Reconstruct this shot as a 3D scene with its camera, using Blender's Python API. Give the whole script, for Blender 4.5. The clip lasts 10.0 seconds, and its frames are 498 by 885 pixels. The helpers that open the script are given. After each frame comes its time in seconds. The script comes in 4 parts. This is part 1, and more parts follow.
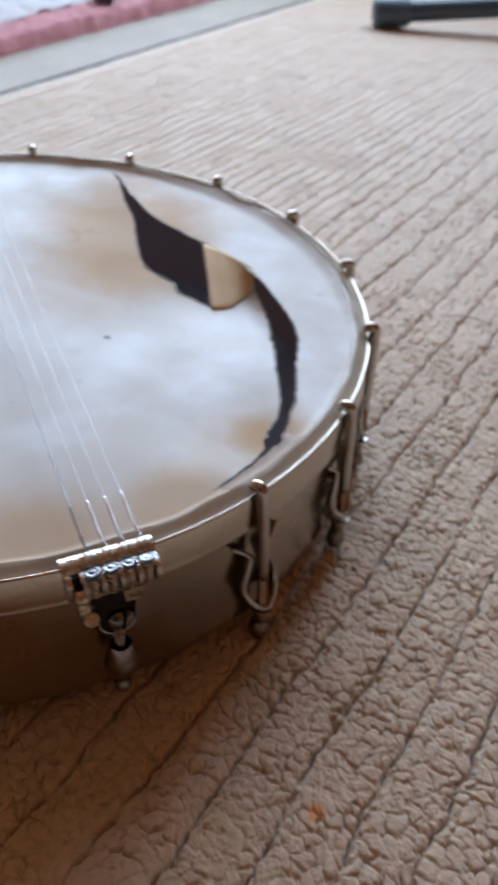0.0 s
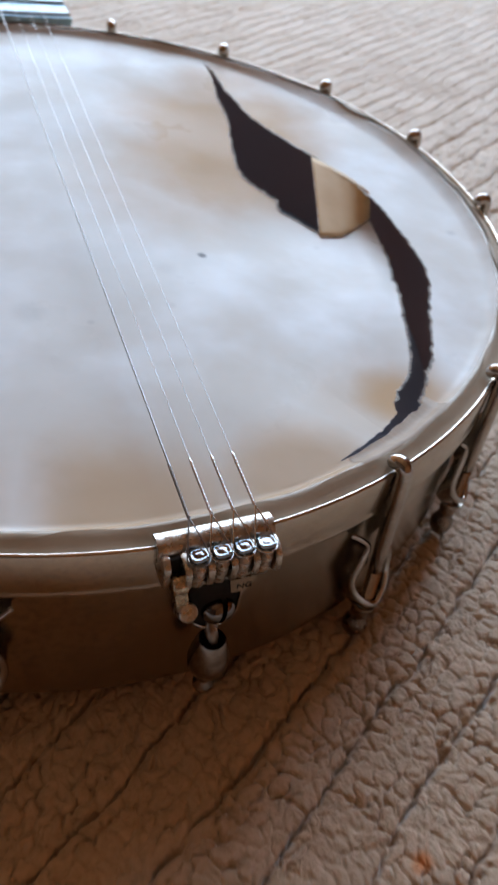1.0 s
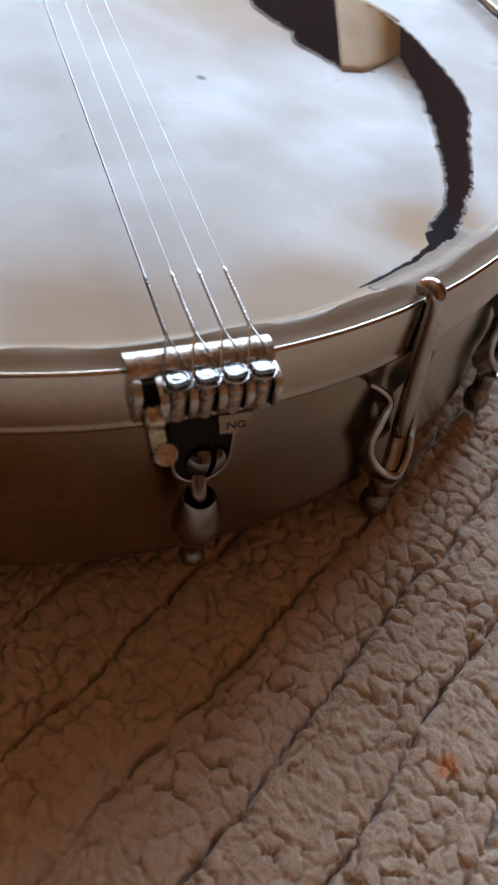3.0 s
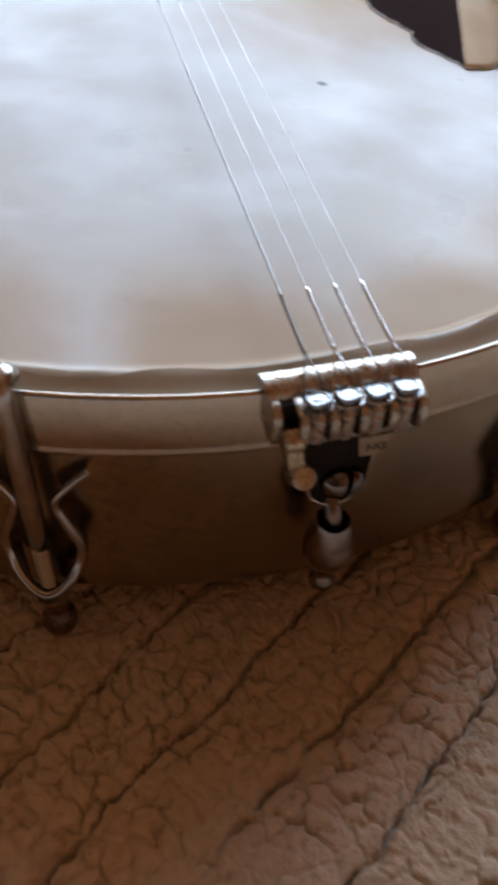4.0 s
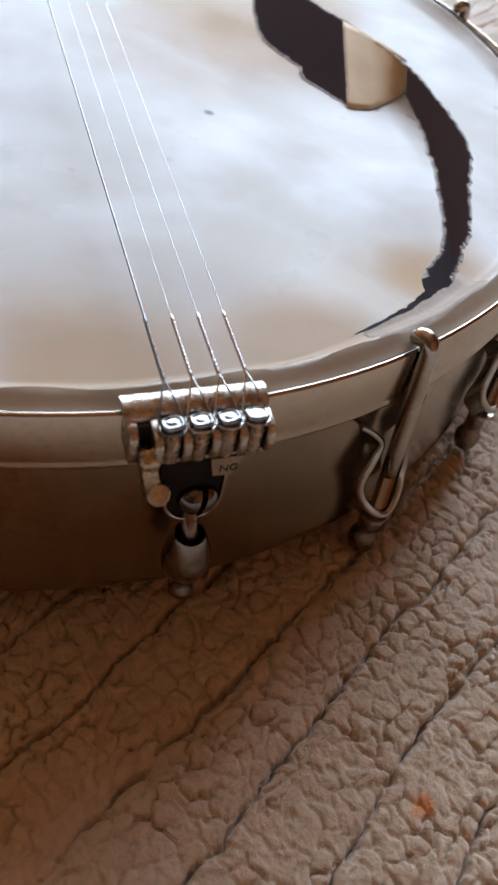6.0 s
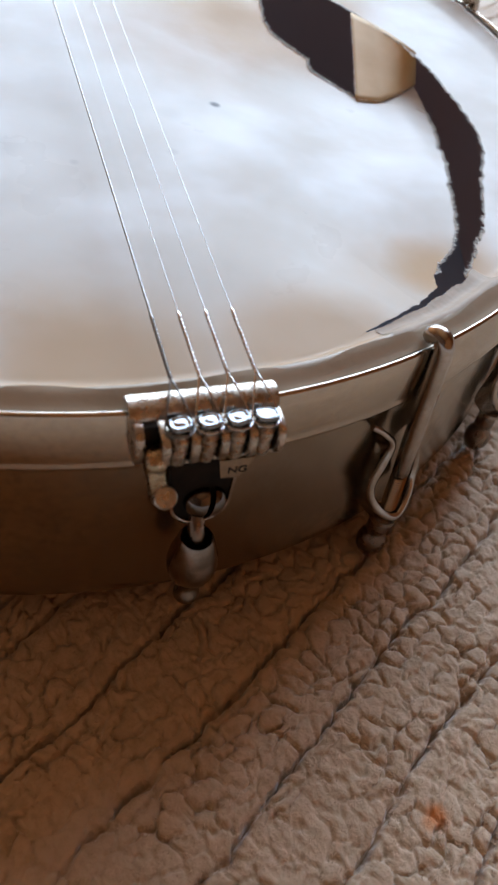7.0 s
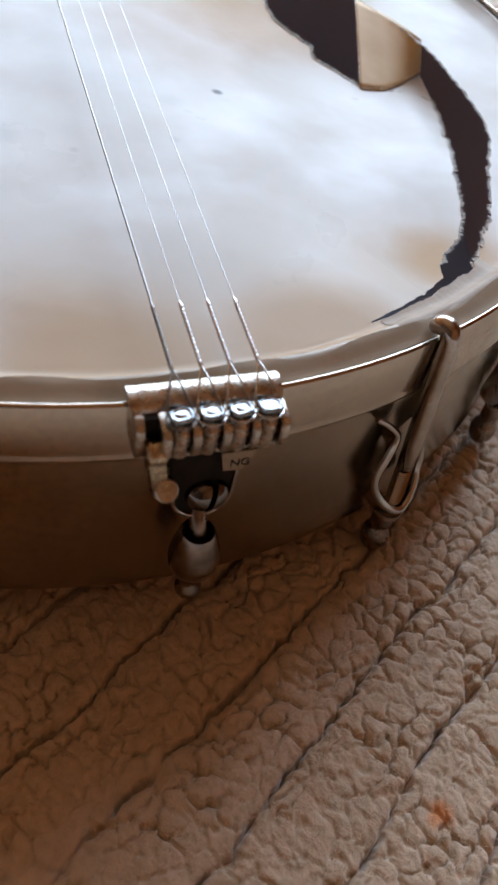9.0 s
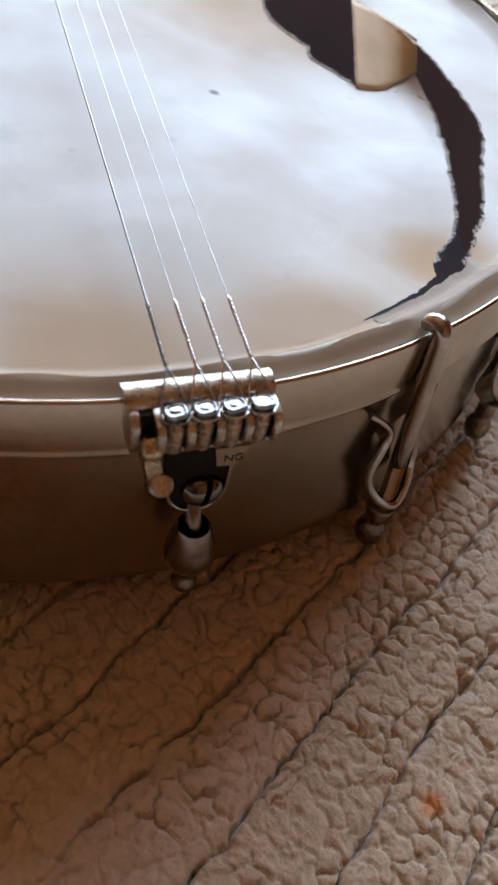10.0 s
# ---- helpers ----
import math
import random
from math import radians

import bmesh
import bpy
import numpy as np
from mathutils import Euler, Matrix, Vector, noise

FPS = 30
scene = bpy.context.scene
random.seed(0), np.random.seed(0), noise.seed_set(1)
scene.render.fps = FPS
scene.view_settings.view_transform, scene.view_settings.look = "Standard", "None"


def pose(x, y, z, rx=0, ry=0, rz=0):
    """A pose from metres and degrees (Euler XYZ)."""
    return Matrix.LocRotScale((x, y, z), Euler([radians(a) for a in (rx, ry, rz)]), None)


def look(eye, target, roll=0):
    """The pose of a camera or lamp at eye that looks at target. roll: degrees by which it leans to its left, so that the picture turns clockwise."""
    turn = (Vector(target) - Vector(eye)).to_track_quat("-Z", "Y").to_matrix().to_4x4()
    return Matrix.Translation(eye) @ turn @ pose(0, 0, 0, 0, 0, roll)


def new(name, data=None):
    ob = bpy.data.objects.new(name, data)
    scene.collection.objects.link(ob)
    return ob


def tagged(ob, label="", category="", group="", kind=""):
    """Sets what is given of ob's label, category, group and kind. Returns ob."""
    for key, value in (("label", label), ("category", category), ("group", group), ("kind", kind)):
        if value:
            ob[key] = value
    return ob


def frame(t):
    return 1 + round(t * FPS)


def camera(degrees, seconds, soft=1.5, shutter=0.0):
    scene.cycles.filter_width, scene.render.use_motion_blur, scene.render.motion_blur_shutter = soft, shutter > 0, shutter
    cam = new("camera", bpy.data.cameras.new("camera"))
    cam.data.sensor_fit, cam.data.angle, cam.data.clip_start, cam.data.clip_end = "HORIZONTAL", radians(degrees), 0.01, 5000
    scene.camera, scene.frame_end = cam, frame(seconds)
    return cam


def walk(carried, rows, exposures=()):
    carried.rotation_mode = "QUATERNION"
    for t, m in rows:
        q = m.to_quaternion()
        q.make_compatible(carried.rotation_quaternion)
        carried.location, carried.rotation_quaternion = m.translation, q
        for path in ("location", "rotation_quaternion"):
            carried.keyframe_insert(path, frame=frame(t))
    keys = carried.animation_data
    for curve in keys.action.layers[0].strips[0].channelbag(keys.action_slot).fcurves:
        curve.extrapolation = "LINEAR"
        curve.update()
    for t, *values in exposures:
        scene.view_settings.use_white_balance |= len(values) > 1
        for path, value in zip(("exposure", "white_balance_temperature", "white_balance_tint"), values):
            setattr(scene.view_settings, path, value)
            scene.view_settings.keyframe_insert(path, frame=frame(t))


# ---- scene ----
# The camera and its way, close over the drum
cam = camera(33.56, 10.0, soft=2.3, shutter=0.5)
cam.data.dof.use_dof, cam.data.dof.focus_distance, cam.data.dof.aperture_fstop = True, 0.178, 36.0
ROWS = [
    (0.0, -0.0383, -0.2957, 0.2334, 50.49, -3.69, -25.03),
    (0.3, -0.0523, -0.2781, 0.2322, 49.83, -7.53, -22.74),
    (0.5, -0.0536, -0.2709, 0.2250, 49.37, -9.03, -21.68),
    (0.6, -0.0537, -0.2688, 0.2234, 48.27, -8.68, -21.48),
    (0.8, -0.0535, -0.2558, 0.2121, 46.00, -9.33, -21.06),
    (1.0, -0.0502, -0.2462, 0.2010, 45.88, -8.42, -20.86),
    (1.5, -0.0351, -0.2145, 0.1717, 47.66, -8.28, -21.13),
    (2.0, -0.0308, -0.2210, 0.1611, 47.59, -8.67, -20.45),
    (2.2, -0.0330, -0.2329, 0.1560, 45.76, -8.03, -20.26),
    (3.3, -0.0372, -0.2443, 0.1629, 41.79, -6.45, -18.63),
    (3.5, -0.0371, -0.2428, 0.1597, 42.40, -2.83, -16.99),
    (4.0, -0.0427, -0.2358, 0.1586, 41.97, -2.87, -15.09),
    (4.2, -0.0469, -0.2294, 0.1572, 41.91, -3.33, -14.67),
    (4.5, -0.0419, -0.2263, 0.1551, 42.02, -4.41, -14.92),
    (4.7, -0.0341, -0.2367, 0.1639, 42.05, -7.20, -16.81),
    (5.0, -0.0328, -0.2455, 0.1714, 42.38, -8.94, -17.89),
    (5.5, -0.0363, -0.2427, 0.1693, 42.31, -9.08, -17.61),
    (6.0, -0.0366, -0.2414, 0.1685, 42.28, -9.23, -17.79),
    (7.5, -0.0364, -0.2365, 0.1636, 41.99, -9.32, -17.66),
    (8.0, -0.0349, -0.2374, 0.1626, 41.91, -9.23, -17.59),
    (8.5, -0.0350, -0.2364, 0.1614, 41.63, -9.30, -17.62),
    (9.0, -0.0358, -0.2361, 0.1631, 41.60, -9.21, -17.57),
    (9.5, -0.0346, -0.2379, 0.1634, 41.45, -9.10, -17.56),
    (10.0, -0.0352, -0.2384, 0.1650, 41.45, -9.05, -17.47),
]
walk(cam, [(t, pose(x, y, z, rx, ry, rz)) for t, x, y, z, rx, ry, rz in ROWS], [(0.0, 0.03, 6150, 10), (1.0, 0.02, 6250, 10), (2.0, -0.04, 6450, 10), (3.3, 0.06, 6300, 10), (4.2, 0.08, 6450, 10), (5.0, 0.22, 6500, 10), (10.0, 0.22, 6500, 10)])

# ---- light: daylight through one wide window ----
TURN = 32.5                      # the room stands at this turn to the drum
ROOM = pose(0, 0, 0, 0, 0, TURN)
world = bpy.data.worlds.new("sky")
scene.world = world
world.use_nodes = True
wn = world.node_tree
sky = wn.nodes.new("ShaderNodeTexSky")
sky.sky_type, sky.sun_disc = "NISHITA", False
sky.sun_elevation, sky.sun_rotation = radians(40), radians(200)
wn.nodes["Background"].inputs["Strength"].default_value = 0.1
wn.links.new(sky.outputs[0], wn.nodes["Background"].inputs["Color"])

WALL_U, WALL_V = 1.20, 2.6       # the window wall and the wall beyond the rug
SILL, LINTEL = 0.30, 1.75
WIN0, WIN1 = -0.12, 2.55         # the window runs along its wall from the first to the second


def daylight(name, eye, aim, width, height, energy, color):
    lamp = bpy.data.lights.new(name, "AREA")
    lamp.shape, lamp.size, lamp.size_y = "RECTANGLE", width, height
    lamp.energy, lamp.color = energy, color
    new(name, lamp).matrix_world = ROOM @ look(eye, aim)


daylight("window_daylight", (WALL_U + 0.06, (WIN0 + WIN1) / 2, (SILL + LINTEL) / 2), (0, (WIN0 + WIN1) / 2, (SILL + LINTEL) / 2), WIN1 - WIN0, LINTEL - SILL, 113.0, (0.62, 0.785, 0.985))


# ---- materials ----
def material(name, color, rough=0.5, metal=0.0, second=None, scale=40.0, detail=4.0, amount=0.5,
             fine=None, fine_scale=600.0, bump=0.0, bump_scale=300.0, rough_vary=0.0, coat=0.0, spec=0.5, sheen=0.0, ior=1.5):
    """A surface with colour varied at two scales, uneven gloss and fine relief."""
    m = bpy.data.materials.new(name)
    m.use_nodes = True
    nt = m.node_tree
    b = nt.nodes["Principled BSDF"]
    b.inputs["Base Color"].default_value = (*color, 1)
    b.inputs["Roughness"].default_value = rough
    b.inputs["Metallic"].default_value = metal
    b.inputs["Coat Weight"].default_value = coat
    b.inputs["Specular IOR Level"].default_value = spec
    b.inputs["Sheen Weight"].default_value, b.inputs["Sheen Roughness"].default_value = sheen, 0.4
    b.inputs["Sheen Tint"].default_value = (0.86, 0.93, 1.0, 1)
    b.inputs["IOR"].default_value = ior
    tc = nt.nodes.new("ShaderNodeTexCoord")

    def noise_node(s, d):
        n = nt.nodes.new("ShaderNodeTexNoise")
        n.inputs["Scale"].default_value, n.inputs["Detail"].default_value = s, d
        nt.links.new(tc.outputs["Object"], n.inputs["Vector"])
        return n
    col = None
    if second:
        n = noise_node(scale, detail)
        r = nt.nodes.new("ShaderNodeMapRange")
        r.interpolation_type = "SMOOTHSTEP"
        r.inputs["From Min"].default_value, r.inputs["From Max"].default_value = 0.22, 0.78
        r.inputs["To Max"].default_value = amount
        nt.links.new(n.outputs["Fac"], r.inputs["Value"])
        mix = nt.nodes.new("ShaderNodeMix")
        mix.data_type = "RGBA"
        mix.inputs["A"].default_value, mix.inputs["B"].default_value = (*color, 1), (*second, 1)
        nt.links.new(r.outputs["Result"], mix.inputs["Factor"])
        col = mix.outputs["Result"]
    if fine:
        n = noise_node(fine_scale, 3.0)
        r = nt.nodes.new("ShaderNodeMapRange")
        r.interpolation_type = "SMOOTHSTEP"
        r.inputs["From Min"].default_value, r.inputs["From Max"].default_value = 0.35, 0.80
        nt.links.new(n.outputs["Fac"], r.inputs["Value"])
        mix = nt.nodes.new("ShaderNodeMix")
        mix.data_type = "RGBA"
        if col:
            nt.links.new(col, mix.inputs["A"])
        else:
            mix.inputs["A"].default_value = (*color, 1)
        mix.inputs["B"].default_value = (*fine, 1)
        nt.links.new(r.outputs["Result"], mix.inputs["Factor"])
        col = mix.outputs["Result"]
    if col:
        nt.links.new(col, b.inputs["Base Color"])
    if rough_vary:
        n = noise_node(scale * 2.3, 5.0)
        r = nt.nodes.new("ShaderNodeMapRange")
        r.interpolation_type = "SMOOTHSTEP"
        r.inputs["From Min"].default_value, r.inputs["From Max"].default_value = 0.2, 0.8
        r.inputs["To Min"].default_value, r.inputs["To Max"].default_value = max(0.02, rough - rough_vary), rough + rough_vary
        nt.links.new(n.outputs["Fac"], r.inputs["Value"])
        nt.links.new(r.outputs["Result"], b.inputs["Roughness"])
    if bump:
        n = noise_node(bump_scale, 4.0)
        bp = nt.nodes.new("ShaderNodeBump")
        bp.inputs["Strength"].default_value, bp.inputs["Distance"].default_value = 1.0, bump
        nt.links.new(n.outputs["Fac"], bp.inputs["Height"])
        nt.links.new(bp.outputs["Normal"], b.inputs["Normal"])
    return m


def spots(m, places, second):
    """Adds soft spots round the given places (x, y, z, size, strength) to a material's colour."""
    nt = m.node_tree
    b = nt.nodes["Principled BSDF"]
    tc = nt.nodes.new("ShaderNodeTexCoord")
    n = nt.nodes.new("ShaderNodeTexNoise")
    n.inputs["Scale"].default_value, n.inputs["Detail"].default_value = 28.0, 4.0
    nt.links.new(tc.outputs["Object"], n.inputs["Vector"])
    total = None
    for x, y, z, size, strength in places:
        d = nt.nodes.new("ShaderNodeVectorMath")
        d.operation = "DISTANCE"
        d.inputs[1].default_value = (x, y, z)
        nt.links.new(tc.outputs["Object"], d.inputs[0])
        w = nt.nodes.new("ShaderNodeMath")
        w.operation = "MULTIPLY_ADD"
        w.inputs[1].default_value, w.inputs[2].default_value = size * 1.1, -size * 0.55
        nt.links.new(n.outputs["Fac"], w.inputs[0])
        a = nt.nodes.new("ShaderNodeMath")
        nt.links.new(d.outputs["Value"], a.inputs[0])
        nt.links.new(w.outputs["Value"], a.inputs[1])
        r = nt.nodes.new("ShaderNodeMapRange")
        r.interpolation_type = "SMOOTHSTEP"
        r.inputs["From Min"].default_value, r.inputs["From Max"].default_value = size * 0.26, size * 1.2
        r.inputs["To Min"].default_value, r.inputs["To Max"].default_value = strength, 0.0
        nt.links.new(a.outputs["Value"], r.inputs["Value"])
        if total is None:
            total = r.outputs["Result"]
        else:
            mx = nt.nodes.new("ShaderNodeMath")
            mx.operation = "MAXIMUM"
            nt.links.new(total, mx.inputs[0])
            nt.links.new(r.outputs["Result"], mx.inputs[1])
            total = mx.outputs["Value"]
    mix = nt.nodes.new("ShaderNodeMix")
    mix.data_type = "RGBA"
    link = b.inputs["Base Color"].links[0].from_socket
    nt.links.new(link, mix.inputs["A"])
    mix.inputs["B"].default_value = (*second, 1)
    nt.links.new(total, mix.inputs["Factor"])
    nt.links.new(mix.outputs["Result"], b.inputs["Base Color"])
    return m


NICKEL = material("worn_nickel", (0.50, 0.47, 0.44), 0.19, 1.0, (0.34, 0.28, 0.23), 210, amount=0.8, fine=(0.40, 0.34, 0.28), fine_scale=900, rough_vary=0.09, bump=0.00003, bump_scale=620)
RIM_METAL = material("tarnished_rim_metal", (0.50, 0.40, 0.295), 0.22, 1.0, (0.25, 0.205, 0.155), 25, amount=0.8, fine=(0.33, 0.28, 0.22), fine_scale=500, rough_vary=0.05)
HOOP_METAL = material("brushed_hoop_nickel", (0.52, 0.44, 0.35), 0.16, 1.0, (0.36, 0.30, 0.24), 40, amount=0.7, fine=(0.42, 0.36, 0.30), fine_scale=600, rough_vary=0.05, bump=0.000008, bump_scale=500)
BRASS = material("worn_brass", (0.60, 0.50, 0.36), 0.28, 1.0, (0.22, 0.15, 0.09), 520, amount=1.0, fine=(0.40, 0.31, 0.20), fine_scale=1100, rough_vary=0.12, bump=0.00010, bump_scale=900)
BAR_METAL = material("rubbed_nickel_over_brass", (0.62, 0.58, 0.53), 0.30, 1.0, (0.34, 0.29, 0.23), 330, amount=0.9, fine=(0.34, 0.28, 0.22), fine_scale=1000, rough_vary=0.12, bump=0.00008, bump_scale=700)
STEEL = material("dark_bright_steel", (0.30, 0.33, 0.36), 0.08, 1.0, (0.12, 0.12, 0.125), 900, amount=0.8, rough_vary=0.05, bump=0.00004, bump_scale=650)
NUT_METAL = material("dull_brown_nut_metal", (0.27, 0.20, 0.15), 0.30, 1.0, (0.15, 0.10, 0.07), 250, amount=0.8, rough_vary=0.08)
# Black that paints the shade on the hanger and in the slot, and the letters.
FLAT_BLACK = material("black_for_shade_and_letters", (0.012, 0.010, 0.009), 0.5, 0.0, (0.03, 0.022, 0.017), 220, amount=0.7, rough_vary=0.1, spec=0.08)
BALL_METAL = material("dark_polished_ball", (0.24, 0.21, 0.19), 0.12, 1.0, (0.04, 0.035, 0.03), 300, amount=0.7, rough_vary=0.05)
KNOB_METAL = material("polished_dark_nickel", (0.30, 0.255, 0.22), 0.15, 1.0, (0.12, 0.085, 0.06), 330, amount=0.8, rough_vary=0.06)
WIRE = material("string_steel", (0.60, 0.60, 0.60), 0.12, 1.0, (0.48, 0.47, 0.46), 500, amount=0.5)
# Same steel as the windings, darkened where the straight run reflects less light.
DIM_STRING = material("dimmed_string_steel", (0.34, 0.34, 0.34), 0.07, 1.0, (0.28, 0.28, 0.275), 500, amount=0.5)
WOUND = material("wound_string", (0.26, 0.25, 0.24), 0.38, 1.0, (0.18, 0.17, 0.16), 500, amount=0.6)
# The white mottling in the colour stands in for cloudy sky reflections.
SKIN = material("parchment_skin", (0.75, 0.735, 0.70), 0.36, 0.0, (0.62, 0.545, 0.45), 14, 5, amount=0.8, fine=(0.86, 0.86, 0.85), fine_scale=38, rough_vary=0.12, bump=0.0009, bump_scale=22, ior=1.45, spec=0.12)
# Tan stains by the tear; the last three spots paint the duller-reflecting front edge.
spots(SKIN, [(0.074, 0.050, 0.064, 0.050, 1.0), (0.060, 0.028, 0.064, 0.048, 1.0), (0.035, 0.000, 0.064, 0.034, 0.45), (0.078, 0.082, 0.064, 0.028, 0.9), (0.0675, -0.1120, 0.062, 0.017, 0.95), (0.060, -0.114, 0.062, 0.024, 0.35),
             (-0.014, -0.134, 0.065, 0.030, 0.7), (0.026, -0.136, 0.065, 0.026, 0.7), (-0.060, -0.124, 0.065, 0.032, 0.55)], (0.48, 0.27, 0.09))
spots(SKIN, [(0.0354, -0.0374, 0.0632, 0.0016, 0.9), (-0.022, -0.062, 0.065, 0.005, 0.12), (0.021, -0.045, 0.065, 0.004, 0.12),
             (-0.024, -0.132, 0.066, 0.0005, 0.8), (-0.020, -0.134, 0.066, 0.0004, 0.7), (-0.018, -0.1335, 0.066, 0.0005, 0.7), (-0.016, -0.128, 0.066, 0.0004, 0.5), (-0.013, -0.1285, 0.066, 0.0005, 0.6),
             (0.060, -0.027, 0.063, 0.0011, 0.35), (0.126, -0.039, 0.066, 0.0024, 0.22), (-0.007, -0.069, 0.0655, 0.0014, 0.16), (0.017, -0.064, 0.065, 0.0018, 0.16)], (0.06, 0.05, 0.05))
nt = SKIN.node_tree      # daylight shines through the thin skin
through_skin, blend = nt.nodes.new("ShaderNodeBsdfTranslucent"), nt.nodes.new("ShaderNodeMixShader")
through_skin.inputs["Color"].default_value = (0.70, 0.68, 0.68, 1)
blend.inputs["Fac"].default_value = 0.22
nt.links.new(nt.nodes["Principled BSDF"].outputs[0], blend.inputs[1])
nt.links.new(through_skin.outputs[0], blend.inputs[2])
nt.links.new(blend.outputs[0], nt.nodes["Material Output"].inputs["Surface"])
SKIN_EDGE = material("yellowed_skin_edge", (0.47, 0.39, 0.295), 0.38, 0.0, (0.28, 0.21, 0.14), 45, 6, amount=0.9, rough_vary=0.12, bump=0.0004, bump_scale=110, spec=0.3)
FLAP = material("tan_skin_underside", (0.62, 0.43, 0.22), 0.65, 0.0, (0.54, 0.35, 0.16), 60, 5, amount=0.8, bump=0.0001, bump_scale=250)
STRIP = material("brown_torn_skin", (0.40, 0.31, 0.23), 0.55, 0.0, (0.28, 0.21, 0.15), 60, 6, amount=0.9, bump=0.0002, bump_scale=200, spec=0.2)
COLLAR = material("grey_cream_skin", (0.46, 0.38, 0.285), 0.5, 0.0, (0.31, 0.24, 0.165), 30, 6, amount=0.9, bump=0.0003, bump_scale=120, spec=0.15)
FIBRE = material("pale_torn_fibre", (0.84, 0.82, 0.78), 0.7, 0.0, (0.74, 0.70, 0.63), 300, amount=0.6)
fibre_nodes = FIBRE.node_tree
glow, fibre_mix = fibre_nodes.nodes.new("ShaderNodeBsdfTranslucent"), fibre_nodes.nodes.new("ShaderNodeMixShader")
glow.inputs["Color"].default_value = (0.85, 0.84, 0.82, 1)
fibre_nodes.links.new(fibre_nodes.nodes["Principled BSDF"].outputs[0], fibre_mix.inputs[1])
fibre_nodes.links.new(glow.outputs[0], fibre_mix.inputs[2])
fibre_nodes.links.new(fibre_mix.outputs[0], fibre_nodes.nodes["Material Output"].inputs["Surface"])
INNER_WOOD = material("dark_inner_wood", (0.34, 0.27, 0.275), 0.6, 0.0, (0.36, 0.22, 0.195), 14, amount=0.8, bump=0.0002, bump_scale=200)
BACK_WOOD = material("dark_back_board", (0.26, 0.285, 0.35), 0.6, 0.0, (0.20, 0.21, 0.255), 60, amount=0.7)
NECK_WOOD = material("brown_neck_wood", (0.16, 0.075, 0.035), 0.35, 0.0, (0.09, 0.04, 0.02), 45, amount=0.8, coat=0.3)
PEARL = material("pale_blue_pearloid", (0.26, 0.52, 0.66), 0.34, 0.0, (0.42, 0.62, 0.72), 130, 3, amount=0.9, coat=0.08, spec=0.3)
FRET = material("dark_tarnished_fret", (0.16, 0.14, 0.12), 0.4, 1.0, (0.09, 0.08, 0.07), 200, amount=0.6)
CARPET = material("cream_loop_wool", (0.64, 0.49, 0.36), 0.75, 0.0, (0.53, 0.40, 0.285), 30, 4, amount=0.7, fine=(0.49, 0.37, 0.25), fine_scale=420, bump=0.00022, bump_scale=1100, spec=0.30, sheen=0.65)
FLOOR = material("grey_beige_floor", (0.40, 0.34, 0.27), 0.8, 0.0, (0.31, 0.26, 0.21), 14, 6, amount=0.9, fine=(0.30, 0.27, 0.23), fine_scale=160, bump=0.0006, bump_scale=150)
PINK = material("dusty_pink_pile", (0.62, 0.27, 0.27), 0.95, 0.0, (0.46, 0.17, 0.18), 60, 5, amount=0.9, bump=0.004, bump_scale=300, spec=0.1, sheen=0.5)
WHITE_PILE = material("white_grey_pile", (0.66, 0.63, 0.62), 0.95, 0.0, (0.42, 0.38, 0.38), 40, 5, amount=0.8, bump=0.004, bump_scale=260, spec=0.1, sheen=0.4)
GREY_BROWN = material("dark_grey_brown", (0.10, 0.085, 0.075), 0.8, 0.0, (0.05, 0.045, 0.04), 80, amount=0.8)
RUBBER = material("dark_rubber", (0.045, 0.07, 0.10), 0.45, 0.0, (0.06, 0.09, 0.125), 90, amount=0.6)
BLACK_TUBE = material("black_painted_tube", (0.035, 0.055, 0.08), 0.35, 0.0, (0.045, 0.07, 0.10), 70, amount=0.6, rough_vary=0.06)
BOUNCE_WALL = material("warm_bounce_wall", (0.60, 0.285, 0.11), 0.9, 0.0, (0.52, 0.24, 0.09), 5, 5, amount=0.8, bump=0.001, bump_scale=120)
DARK_WALL = material("dark_low_bounce_wall", (0.15, 0.075, 0.035), 0.7, 0.0, (0.10, 0.05, 0.024), 5, 5, amount=0.8, bump=0.001, bump_scale=120)
CEILING = material("warm_bounce_ceiling", (0.56, 0.29, 0.125), 0.9, 0.0, (0.50, 0.255, 0.105), 4, 4, amount=0.6, bump=0.0008, bump_scale=90)


# ---- mesh helpers ----
def finish(name, bm, mat, parent=None, label="", sharp=35.0):
    bmesh.ops.recalc_face_normals(bm, faces=bm.faces[:])
    me = bpy.data.meshes.new(name)
    bm.to_mesh(me)
    bm.free()
    me.materials.append(mat)
    me.polygons.foreach_set("use_smooth", [True] * len(me.polygons))
    me.set_sharp_from_angle(angle=radians(sharp))
    ob = new(name, me)
    if parent is not None:
        ob.parent = parent
    if label:
        tagged(ob, label)
    return ob


part = finish


def polar(angle, r, z):
    """A point by its angle in degrees from the tailpiece, counted towards the camera's right."""
    a = radians(angle)
    return Vector((r * math.sin(a), -r * math.cos(a), z))


